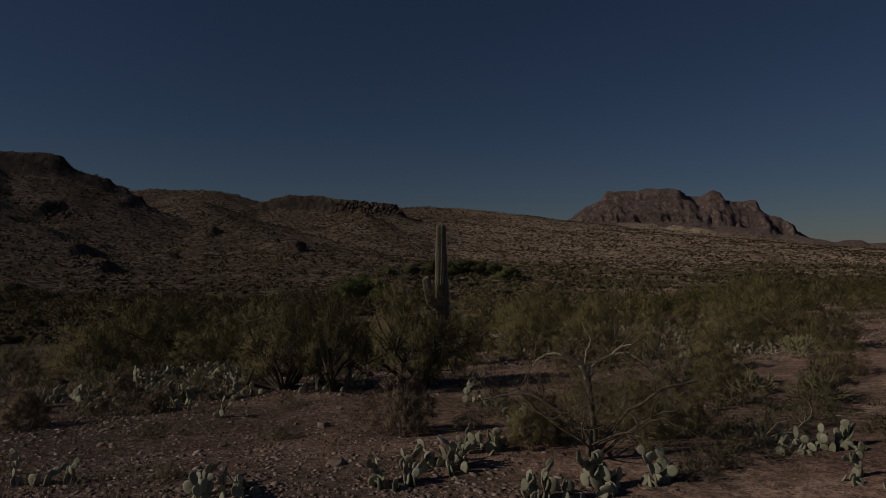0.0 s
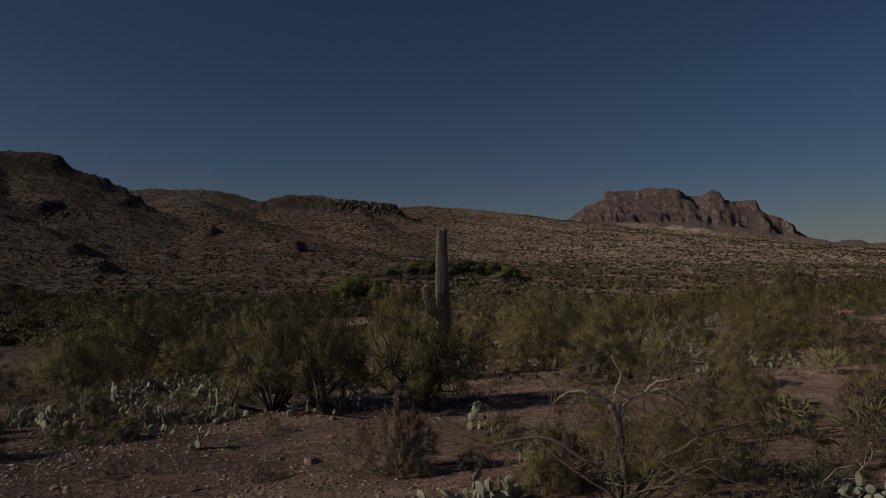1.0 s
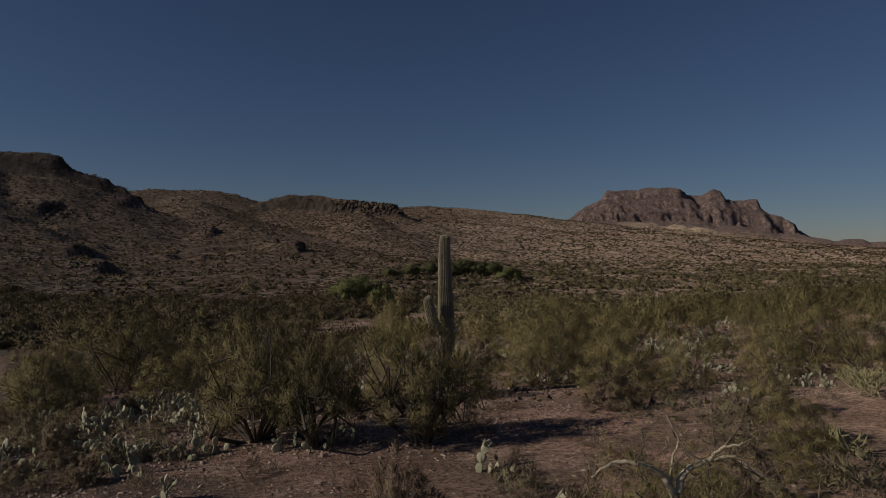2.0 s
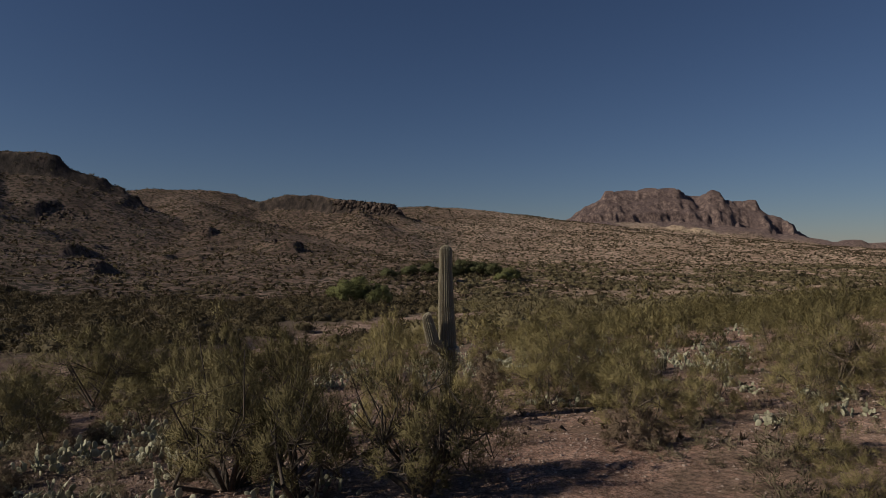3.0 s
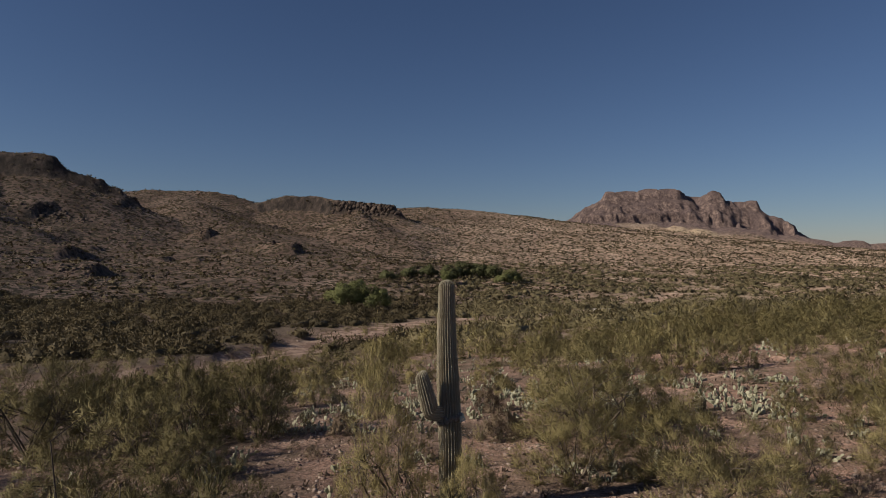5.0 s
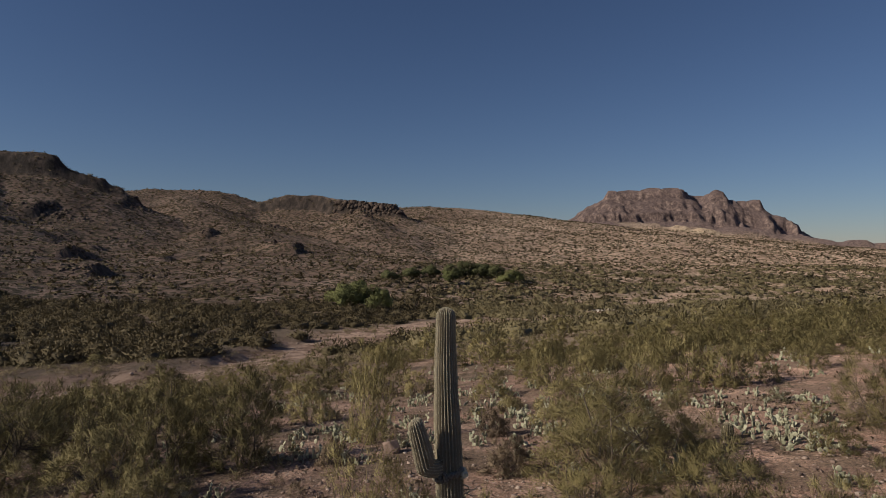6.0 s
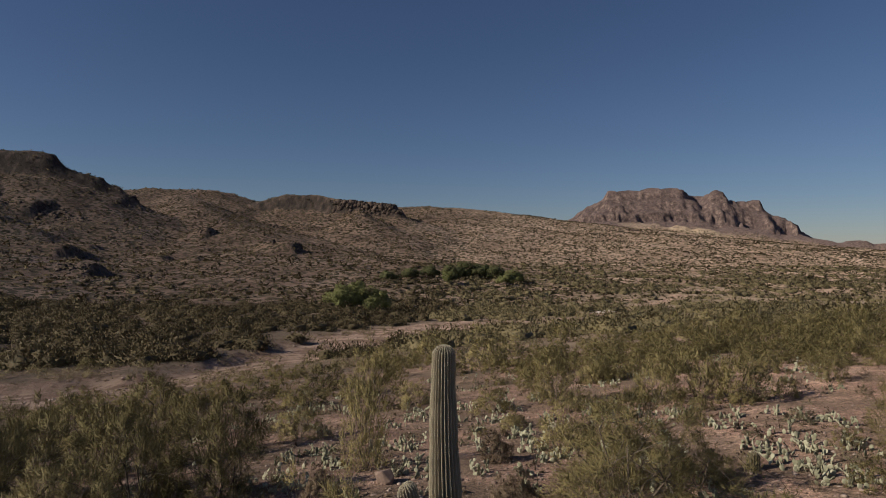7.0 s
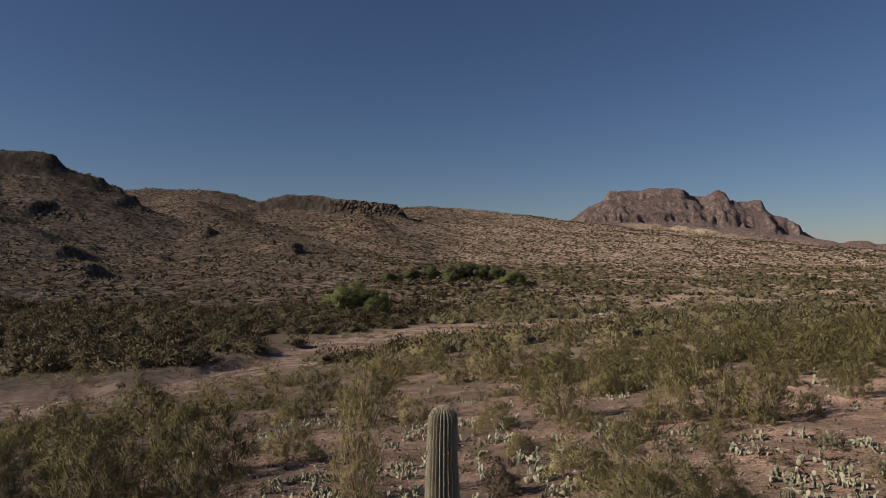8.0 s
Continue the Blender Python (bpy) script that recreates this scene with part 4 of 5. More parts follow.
# ---- scrub that nobody could count ----
def clumps(name, centre, size, blades, leaf, mat, seed, label, category="scrub", slim=0.42, heart=True, spread=(0.45, 0.45, 0.5), up=0.3):
    """One object of many small leafy clumps: a lumpy mound each, ragged with blades that face outwards."""
    g = np.random.default_rng(seed)
    n = len(centre)
    pick = np.repeat(np.arange(n), blades)
    d = g.normal(size=(n * blades, 3))
    d[:, 2] = np.abs(d[:, 2]) * 0.9 + 0.05
    d /= np.linalg.norm(d, axis=1, keepdims=True)

    def lump(e, who):
        return 1 + 0.2 * np.sin(e[..., 0] * 5 + who * 1.7) + 0.17 * np.sin(e[..., 1] * 6 + who * 2.9)
    p = centre[pick] + d * size[pick] * (lump(d, pick) * g.uniform(0.6, 1.0, n * blades))[:, None]
    along = d * 0.35 + g.normal(size=d.shape) * np.array(spread) + np.array([0, 0, up])
    reach = size[pick][:, 0] * leaf
    out = rows_unit(d + g.normal(size=d.shape) * 0.3)
    verts, faces = leaves(p, along, reach, reach * slim, g, out)
    normals = np.repeat(out, 3, 0)
    if heart:
        # the dense shaded heart of each bush, hidden by its blades
        dome_v = np.array([(math.cos(k * 1.0472 + t) * c, math.sin(k * 1.0472 + t) * c, h) for c, h, t in ((0.5, 0.0, 0), (0.42, 0.32, 0.5)) for k in range(6)] + [(0, 0, 0.5)])
        tris = []
        for k in range(6):
            j = (k + 1) % 6
            tris += [(k, j, 6 + j), (k, 6 + j, 6 + k), (6 + k, 6 + j, 12)]
        e = dome_v[None] * (1 + g.normal(size=(n, 13, 1)) * 0.15)
        heart_v = centre[:, None] + e * size[:, None] * lump(e, np.arange(n)[:, None])[..., None]
        heart_f = np.array(tris)[None] + (np.arange(n) * 13)[:, None, None] + len(verts)
        verts = np.concatenate([verts, heart_v.reshape(-1, 3)])
        faces = np.concatenate([faces, heart_f.reshape(-1, 3)])
        normals = np.concatenate([normals, rows_unit((e + g.normal(size=e.shape) * 0.2).reshape(-1, 3))])
    return tagged(new(name, sheet_mesh(name, verts, faces, mat, normals)), label, category, kind="stuff")


def spots(rng, count, near, far, half=0.82):
    """Random spots of the wedge of land that lies ahead, evenly over its area."""
    d = np.sqrt(rng.uniform(near ** 2, far ** 2, count))
    a = rng.uniform(-half, half, count)
    return d * a, d + 8


def on_ground(x, y, sink):
    z, sand, hill = height(x, y)
    return np.stack([x, y, z - sink], -1), sand, hill


rng = np.random.default_rng(44)


def open_wash(x, y):
    """True away from the near bank of the wash, which lies open."""
    d, w = line_distance(x, y, WASH)
    line = np.interp(x, [p[0] for p in WASH], [p[1] for p in WASH])
    near = np.where(y < line, 6.0, 1.0)
    return d > w + near * (0.75 + 0.5 * fbm(x, y, 14, 3, 55)) * smooth(70, 30, x)


low_slope = []


def loose(kind, meshes, count, near, far, half, sizes, bare, seed, most=300, clear=0.0, east=None):
    """Shrubs strewn over the slope, thicker where the noise is high, none on sand."""
    x, y = spots(rng, count, near, far, half)
    pts, sand, hill = on_ground(x, y, 0.03)
    keep = (sand < 0.15) & (fbm(x, y, 12, 3, seed) > bare)
    if east is not None:
        keep &= x > east
    if clear:
        keep &= np.hypot(x - 0.75, y - 29.8) > clear
    if meshes is MID:
        keep &= open_wash(x, y)
        low_slope.extend(q for q in pts[keep][:most] if q[1] > 76)
        keep &= pts[:, 1] <= 76
    made = 0
    for p in pts[keep][:most // 2 if meshes is MID else most]:
        trunk, crown = meshes[made % len(meshes)]
        s = rng.uniform(*sizes)
        ob = new(kind)
        ob.matrix_basis = pose(*p, 0, 0, rng.uniform(0, 360)) @ Matrix.Diagonal((s * rng.uniform(0.9, 1.25), s, s * rng.uniform(0.75, 1.1), 1))
        tagged(ob, *SHRUB_TAG[kind], group=kind + " on the slope")
        tagged(part("trunk", trunk, ob), kind="stuff")
        part("crown", crown, ob)
        made += 1


loose("creosote_bush", MID, 260, 76, 118, 0.85, (0.5, 1.2), -0.4, 57, 100)
SMALL = [shrub_meshes(650 + k, 0.7, 1.1, 16, 22, 0.13, 0.014, LEAF_GREY, BARK, 0.008, stems=4, plain=True) for k in range(4)]
BROWN = [shrub_meshes(670 + k, 0.7, 1.0, 16, 24, 0.15, 0.01, LEAF_DRY, BARK, 0.008, stems=4, plain=True) for k in range(3)]
loose("creosote_bush", MID, 420, 62, 112, 0.85, (0.5, 1.1), -0.5, 60, 120, 4.0, 26.0)
loose("creosote_bush", MID, 300, 66, 112, 0.82, (0.45, 1.15), -0.5, 61, 110)
loose("creosote_bush", MID, 110, 30, 60, 0.85, (0.25, 0.6), -0.1, 66, 60, 4.0)
loose("bursage", SMALL, 700, 10, 80, 0.85, (0.5, 1.4), -0.3, 67, 290, 2.0)
for row in ((5.2, 11.2, 0.5, 1.0), (6.0, 11.9, 0.6, 1.2), (7.6, 13.6, 0.6, 1.3), (8.6, 14.2, 0.7, 1.2), (6.8, 12.9, 0.5, 1.0), (9.6, 15.6, 0.7, 1.3), (4.6, 10.6, 0.5, 0.9),
            (8.2, 16.0, 0.8, 1.4), (10.6, 17.2, 0.8, 1.5), (7.2, 18.4, 0.8, 1.4), (11.8, 19.0, 0.8, 1.5), (9.4, 13.0, 0.6, 1.2), (1.4, 14.8, 0.5, 1.0), (2.2, 16.6, 0.6, 1.1)):
    shrub("bursage", *row)
for row in ((-14, 28, 2.4, 3.4), (-11, 31.5, 2.4, 3.4), (-7, 29.5, 2.2, 3.0), (-16.5, 32, 2.6, 3.6), (-17, 27, 1.8, 2.6), (-4.2, 26.5, 2.0, 2.6),
            (-19, 36, 2.4, 3.4), (-9, 36, 2.2, 3.2),):
    shrub("creosote_bush", *row)
LEFT = np.random.default_rng(48)
for k in range(70):
    lx, ly = LEFT.uniform(-15, -4.5), LEFT.uniform(17.5, 30)
    shrub("bursage" if k % 3 else "dry_bush", round(lx, 2), round(ly, 2), round(LEFT.uniform(0.35, 0.8), 2), round(LEFT.uniform(0.7, 1.3), 2))
loose("dry_bush", BROWN, 380, 7, 80, 0.85, (0.4, 1.2), -0.2, 68, 200, 2.0)
loose("creosote_bush", MID, 520, 44, 98, 0.85, (0.45, 1.0), -0.4, 71, 150, 4.0, 7.0)


def slope_scrub():
    """The creosote of the lower slope, in one piece: copies of a few grown crowns."""
    g = np.random.default_rng(58)
    verts, faces, facing, count = [], [], [], 0
    kinds = []
    for trunk, crown in LOW_SLOPE:
        v = np.empty(len(crown.vertices) * 3, np.float32)
        crown.vertices.foreach_get("co", v)
        kinds.append((v.reshape(-1, 3), OUTWARD[crown.name]))
    for k, p in enumerate(low_slope):
        v, o = kinds[k % len(kinds)]
        a, s = g.uniform(0, 6.283), g.uniform(0.5, 1.25)
        c, d = math.cos(a), math.sin(a)
        turned = np.stack([v[:, 0] * c - v[:, 1] * d, v[:, 0] * d + v[:, 1] * c, v[:, 2] * g.uniform(0.8, 1.1)], -1)
        verts.append(turned * s + p)
        facing.append(np.stack([o[:, 0] * c - o[:, 1] * d, o[:, 0] * d + o[:, 1] * c, o[:, 2]], -1))
        faces.append(np.arange(count, count + len(v)).reshape(-1, 3))
        count += len(v)
    me = sheet_mesh("slope_scrub", np.concatenate(verts), np.concatenate(faces), LEAF, np.concatenate(facing))
    tagged(new("slope_scrub", me), "olive creosote scrub covering the lower slope", "scrub", kind="stuff")


slope_scrub()
x, y = spots(rng, 420, 106, 140, 0.85)
pts, sand, hill = on_ground(x, y, 0.1)
pts = pts[(sand < 0.2) & (fbm(x, y, 12, 3, 61) > -0.6) & open_wash(x, y)]
clumps("bank_scrub", pts, rng.uniform(0.6, 1.8, (len(pts), 1)) * np.array([1.1, 1.1, 0.95]), 300, 0.12, LEAF_PALE, 70, "olive creosote scrub on the lower slope above the wash", heart=False)
x, y = spots(rng, 13000, 14, 140, 0.85)
pts, sand, hill = on_ground(x, y, 0.03)
pts = pts[fbm(x, y, 7, 3, 69) > -0.25]
clumps("low_tuft", pts, rng.uniform(0.08, 0.32, (len(pts), 1)) * np.array([1.1, 1.1, 0.8]), 10, 0.8, LEAF_DRY, 74, "low dry grey-brown tufts between stones", "tuft", heart=False)
x, y = spots(rng, 3900, 134, 300, 0.85)
pts, sand, hill = on_ground(x, y, 0.1)
keep = (sand < 0.25) & open_wash(x, y) & (fbm(x, y, 22, 3, 62) > -1.0 + 0.65 * smooth(0, 60, x))
pts = pts[keep]


def uneven(n, middle, most):
    return np.minimum(rng.lognormal(math.log(middle), 0.55, (n, 1)), most)


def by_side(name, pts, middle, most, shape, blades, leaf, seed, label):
    """Darker leaves on the western scrub, paler leaves on the eastern."""
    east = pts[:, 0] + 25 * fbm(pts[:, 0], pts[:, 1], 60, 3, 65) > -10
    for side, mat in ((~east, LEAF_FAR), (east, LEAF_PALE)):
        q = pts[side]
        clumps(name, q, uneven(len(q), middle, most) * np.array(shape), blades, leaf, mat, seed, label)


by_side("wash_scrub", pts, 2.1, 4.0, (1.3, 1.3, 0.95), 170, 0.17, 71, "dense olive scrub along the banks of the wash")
x, y = spots(rng, 10500, 290, 740, 0.9)
pts, sand, hill = on_ground(x, y, 0.2)
keep = (sand < 0.3) & (rng.uniform(size=len(x)) > smooth(-24, -14, pts[:, 2]) * smooth(50, -100, x)) & (rng.uniform(size=len(x)) > smooth(-21, -4, pts[:, 2])) & (fbm(x, y, 40, 3, 63) > -1.0 + 0.6 * smooth(0, 120, x))
pts = pts[keep]
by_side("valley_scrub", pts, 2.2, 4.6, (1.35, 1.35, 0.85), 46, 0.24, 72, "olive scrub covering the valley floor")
x, y = spots(rng, 56000, 300, 1500, 0.88)
pts, sand, hill = on_ground(x, y, 0.2)
keep = (hill > 0.3) & (fbm(x, y, 60, 4, 64) > -0.75)
pts = pts[keep]
clumps("hill_scrub", pts, rng.uniform(0.8, 2.4, (len(pts), 1)) * np.array([1.1, 1.1, 0.9]), 5, 0.9, LEAF_FAR, 73, "dark low scrub dotting the stony hillsides", slim=0.8, heart=False, spread=(0.8, 0.8, 0.3), up=0.1)

x, y = spots(rng, 9000, 100, 320, 0.5)
pts, sand, hill = on_ground(x, y, 0.05)
pts = pts[(sand > 0.3) & (fbm(x, y, 10, 3, 78) > -0.1)][:800]
clumps("wash_tuft", pts, rng.uniform(0.25, 1.15, (len(pts), 1)) * np.array([1.2, 1.2, 0.8]), 46, 0.25, LEAF_PALE, 75, "sparse dry tufts and low weeds on the sandy wash bed", "tuft", heart=False)

# further pears, too far off to tell pad from pad
gx, gy = spots(np.random.default_rng(47), 260, 30, 105, 0.8)
gz, gs, gh = height(gx, gy)
for k in np.nonzero((gs < 0.1) & (fbm(gx, gy, 9, 3, 77) > -0.05))[0][:120]:
    prickly_pear(round(float(gx[k]), 1), round(float(gy[k]), 1), 0.8 + 0.1 * (k % 12), 7 + k % 7, split=False, size=1.0)
NEAR_PEARS = np.random.default_rng(49)
for k in range(44):
    px, py = round(NEAR_PEARS.uniform(-9, 12), 1), round(NEAR_PEARS.uniform(33.5, 54), 1)
    prickly_pear(px, py, 0.9 + 0.1 * (k % 8), 8 + k % 6, split=False)


# ---- stones, tufts and dead wood ----
def stone_points(rng, n):
    """Unit lumps with 12 faces each, one per row."""
    cube = np.array([(-1, -1, -1), (1, -1, -1), (1, 1, -1), (-1, 1, -1), (-1, -1, 1), (1, -1, 1), (1, 1, 1), (-1, 1, 1)], float)
    v = cube[None] * (1 + rng.normal(size=(n, 8, 3)) * 0.36)
    v[:, 4:, :2] *= rng.uniform(0.45, 0.9, (n, 1, 1))
    return v


QUADS = np.array([(0, 3, 2, 1), (4, 5, 6, 7), (0, 1, 5, 4), (1, 2, 6, 5), (2, 3, 7, 6), (3, 0, 4, 7)])


def gravel(name, count, near, far, sizes, seed, half=0.9, sandy=False, bare=-0.5):
    g = np.random.default_rng(seed)
    d = near * (far / near) ** g.uniform(0, 1, count)
    a = g.uniform(-half, half, count)
    x, y = d * a, d + 2
    z, sand, hill = height(x, y)
    keep = (fbm(x, y, 5, 3, seed) > bare) if not sandy else (sand > 0.3)
    x, y, z = x[keep], y[keep], z[keep]
    n = len(x)
    size = g.uniform(0, 1, n) ** 2.5 * (sizes[1] - sizes[0]) + sizes[0]
    v = stone_points(g, n) * size[:, None, None] * np.array([1.2, 0.9, 0.6])
    turn = g.uniform(0, 6.283, n)
    c, s = np.cos(turn)[:, None], np.sin(turn)[:, None]
    vx, vy = v[..., 0] * c - v[..., 1] * s, v[..., 0] * s + v[..., 1] * c
    verts = np.stack([vx + x[:, None], vy + y[:, None], v[..., 2] + (z + size * 0.2)[:, None]], -1).reshape(-1, 3)
    quads = (np.arange(n)[:, None, None] * 8 + QUADS[None]).reshape(-1, 4)
    tagged(new(name, sheet_mesh(name, verts, quads, STONE)), "loose pinkish gravel and small stones on the slope", "gravel", kind="stuff")


gravel("gravel", 9000, 6, 40, (0.018, 0.06), 81)
gravel("pebbles", 17000, 7, 24, (0.012, 0.045), 86, 0.8, bare=-2)


gravel("wash_stones", 9000, 85, 270, (0.06, 0.28), 87, sandy=True)
gravel("rubble", 12000, 28, 110, (0.03, 0.1), 84)


def chips(count, seed):
    """Sharp small fragments that cover the near slope: four faces each, half sunk."""
    g = np.random.default_rng(seed)
    d = 6 * 9.0 ** g.uniform(0, 1, count)
    x, y = d * g.uniform(-0.9, 0.9, count), d + 2
    keep = fbm(x, y, 4, 3, seed) > -0.55
    x, y = x[keep], y[keep]
    z = height(x, y)[0]
    n = len(x)
    size = (0.012 + 0.045 * g.uniform(0, 1, n) ** 2)[:, None] * np.minimum(1 + d[keep] * 0.02, 1.8)[:, None]
    a = g.uniform(0, 6.283, n)[:, None] + np.arange(4)[None] * 1.5708 + g.normal(size=(n, 4)) * 0.3
    r = size * g.uniform(0.7, 1.5, (n, 4))
    ring = np.stack([x[:, None] + np.cos(a) * r, y[:, None] + np.sin(a) * r, z[:, None] - 0.006 + 0 * a], -1)
    top = np.stack([x, y, z + size[:, 0] * g.uniform(0.4, 1.1, n)], -1)[:, None]
    top[:, :, :2] += g.normal(size=(n, 1, 2)) * size[:, None] * 0.4
    verts = np.concatenate([ring, top], 1).reshape(-1, 3)
    tri = np.array([(k, (k + 1) % 4, 4) for k in range(4)])
    faces = (np.arange(n)[:, None, None] * 5 + tri[None]).reshape(-1, 3)
    tagged(new("stone_chips", sheet_mesh("stone_chips", verts, faces, STONE)), "sharp pinkish stone fragments littering the slope", "gravel", kind="stuff")


chips(26000, 82)


def dry_grass(count, seed):
    g = np.random.default_rng(seed)
    d = 5 * (14.0) ** g.uniform(0, 1, count)
    x, y = d * g.uniform(-0.9, 0.9, count), d + 2
    keep = fbm(x, y, 6, 3, seed) > 0.0
    x, y = x[keep], y[keep]
    z = height(x, y)[0]
    n, per = len(x), 9
    pick = np.repeat(np.arange(n), per)
    along = g.normal(size=(n * per, 3)) * np.array([0.6, 0.6, 0.15]) + np.array([0, 0, 1.0])
    along /= np.linalg.norm(along, axis=1, keepdims=True)
    tall = g.uniform(0.08, 0.26, n)[pick]
    centre = np.stack([x, y, z], -1)[pick] + g.normal(size=(n * per, 3)) * np.array([0.07, 0.07, 0]) + along * tall[:, None] * 0.45
    verts, quads = leaves(centre, along, tall, 0.012, g)
    tagged(new("dry_grass", sheet_mesh("dry_grass", verts, quads, LEAF_DRY)), "thin dry grass tufts between the stones", "grass", kind="stuff")


dry_grass(5200, 83)


def boulder(x, y, w, h, seed, mat=None, name="rock", label="weathered pinkish rock half sunk in the gravel"):
    g = np.random.default_rng(seed)
    bm = bmesh.new()
    for _ in range(22):
        p = unit(g.normal(size=3)) * g.uniform(0.85, 1.0)
        bm.verts.new((p[0] * w * 0.5, p[1] * w * 0.42, p[2] * h * 0.7))
    hull = bmesh.ops.convex_hull(bm, input=bm.verts)
    bmesh.ops.delete(bm, geom=list({v for v in hull["geom_interior"] if isinstance(v, bmesh.types.BMVert)}), context="VERTS")
    bmesh.ops.bevel(bm, geom=list(bm.edges), offset=w * 0.02, segments=1, affect="EDGES")
    me = bpy.data.meshes.new(name)
    bm.to_mesh(me)
    bm.free()
    me.materials.append(mat or STONE)
    ob = tagged(new(name, me), label, "rock", "rocks on the slope")
    ob.matrix_basis = pose(x, y, ground_z(x, y) + h * 0.15, 0, 0, g.uniform(0, 360))
    return ob


# rows of x, y, width, height
for k, row in enumerate(((-1.8, 44.4, 1.1, 0.9), (-1.9, 15.2, 0.42, 0.2), (-0.6, 16.6, 0.25, 0.14), (-1.9, 17.5, 0.28, 0.15), (-2.2, 19.6, 0.3, 0.16), (-1.0, 11.9, 0.5, 0.16),
                         (-1.5, 18.9, 0.2, 0.12), (-3.6, 13.6, 0.22, 0.16), (-3.1, 11.2, 0.25, 0.2), (-4.9, 12.6, 0.2, 0.12), (-6.2, 13.9, 0.24, 0.14), (-2.6, 15.6, 0.18, 0.1),
                         (4.8, 22.2, 0.3, 0.2), (6.6, 23.0, 0.34, 0.2), (3.4, 27.6, 0.3, 0.2), (5.6, 25.4, 0.25, 0.15), (8.6, 26.6, 0.3, 0.2), (9.4, 22.8, 0.3, 0.14))):
    boulder(*row, 20 + k)


# ---- the pale-limbed tree beside the path, sparse and half dead ----
def pale_tree(x, y):
    ob = root("palo_verde", x, y, ground_z(x, y) - 0.02)
    tagged(ob, "half-dead palo verde with forked pale bare limbs and sparse leaves", "tree")
    g = np.random.default_rng(310)
    segs, twigs = [], []

    def limb(p, d, length, r, level):
        steps = 6 if level < 2 else 3
        pts = [p]
        for k in range(steps):
            d = unit(d + g.normal(size=3) * (0.14 if level < 2 else 0.22) + np.array([0, 0, 0.05]))
            q = pts[-1] + d * length / steps
            segs.append((pts[-1], q, r * (1 - 0.6 * k / steps), r * (1 - 0.6 * (k + 1) / steps)))
            pts.append(q)
        if level == 3:
            twigs.append((pts[0], pts[-1]))
            return
        for _ in range((3, 6, 5)[level]):
            k = int(g.integers(2, steps + 1))
            limb(pts[k], unit(d * 0.5 + g.normal(size=3) * 0.75 + np.array([0, 0, 0.15])), length * g.uniform(0.45, 0.75), r * 0.42, level + 1)
        if level == 2:
            twigs.append((pts[2], pts[-1]))
    fork = np.array([-0.06, 0, 1.48])

    def bough(points, thick, thin, from_fork=True):
        """A smooth limb through points of the plan's x and height, with small branches."""
        q = np.array([(px, 0.12 * math.sin(3 * px), pz) for px, pz in points], float) + (fork if from_fork else 0)
        fine = [q[0]]
        for i in range(len(q) - 1):
            p0, p1, p2, p3 = q[max(i - 1, 0)], q[i], q[i + 1], q[min(i + 2, len(q) - 1)]
            for t in (0.25, 0.5, 0.75, 1.0):
                fine.append(0.5 * (2 * p1 + (p2 - p0) * t + (2 * p0 - 5 * p1 + 4 * p2 - p3) * t * t + (3 * p1 - p0 - 3 * p2 + p3) * t ** 3) + g.normal(size=3) * 0.008)
        n = len(fine) - 1
        for i in range(n // 3, n + 1, 3):
            limb(fine[i], unit(g.normal(size=3) * 0.8 + np.array([0.3 * np.sign(points[-1][0]), 0, 0.45])), g.uniform(0.3, 0.6), 0.012, 2)
        return sweep(fine, np.linspace(thick, thin, n + 1), 7)

    trunk = bough([(0.02, 0.0), (0.07, 0.5), (0.02, 0.95), (-0.06, 1.5)], 0.055, 0.05, False)
    boughs = [bough([(0.01, -0.06), (-0.1, 0.16), (-0.2, 0.28), (-0.37, 0.36), (-0.6, 0.42), (-0.78, 0.36), (-0.95, 0.2)], 0.05, 0.01),
              bough([(0.01, -0.06), (0.08, 0.15), (0.2, 0.27), (0.36, 0.32), (0.5, 0.4), (0.62, 0.5), (0.8, 0.56)], 0.05, 0.012),
              bough([(0.44, 0.34), (0.68, 0.38), (0.92, 0.27), (1.16, 0.04)], 0.024, 0.01),
              bough([(-0.02, 0.05), (-0.04, 0.4), (0.06, 0.62), (-0.1, 0.9)], 0.016, 0.008)]
    lower = [bough([(0.1, -1.4), (0.45, -0.95), (0.7, -0.64), (0.96, -0.46), (1.25, -0.2), (1.85, -0.06)], 0.05, 0.014),
             bough([(0.0, -1.35), (0.0, -0.98), (-0.36, -0.68), (-0.95, -0.3), (-1.37, -0.34), (-1.8, -0.42)], 0.045, 0.014),
             bough([(0.2, -1.4), (0.7, -1.0), (1.2, -0.62), (1.5, -0.55)], 0.03, 0.01)]
    part("trunk", soft(sheet_mesh("trunk", *trunk, BARK)), ob)
    for k, own in enumerate(boughs + lower):
        part("limb", soft(sheet_mesh("limb", *own, BARK_PALE if k < 4 else BARK)), ob, "pale weathered limb" if k < 4 else "dark low crooked limb")
    for a, h, ln in ((2.9, 0.35, 1.6), (0.2, 0.3, 1.6), (5.6, 0.4, 1.4), (1.4, 0.4, 1.5), (4.4, 0.3, 1.4)):
        limb(np.array([0.0, 0, 0.1 + 0.5 * h]), unit(np.array([math.cos(a), math.sin(a), 0.35 + 0.4 * h])), ln, 0.022, 1)
    tagged(part("twig", soft(sheet_mesh("twig", *tubes(segs, 4), BARK)), ob, "thin dark crooked twigs"), kind="stuff")
    part("crown", foliage(g, twigs, 9, 0.07, 0.01, 0.07, LEAF, "crown"), ob)


pale_tree(3.35, 11.75)


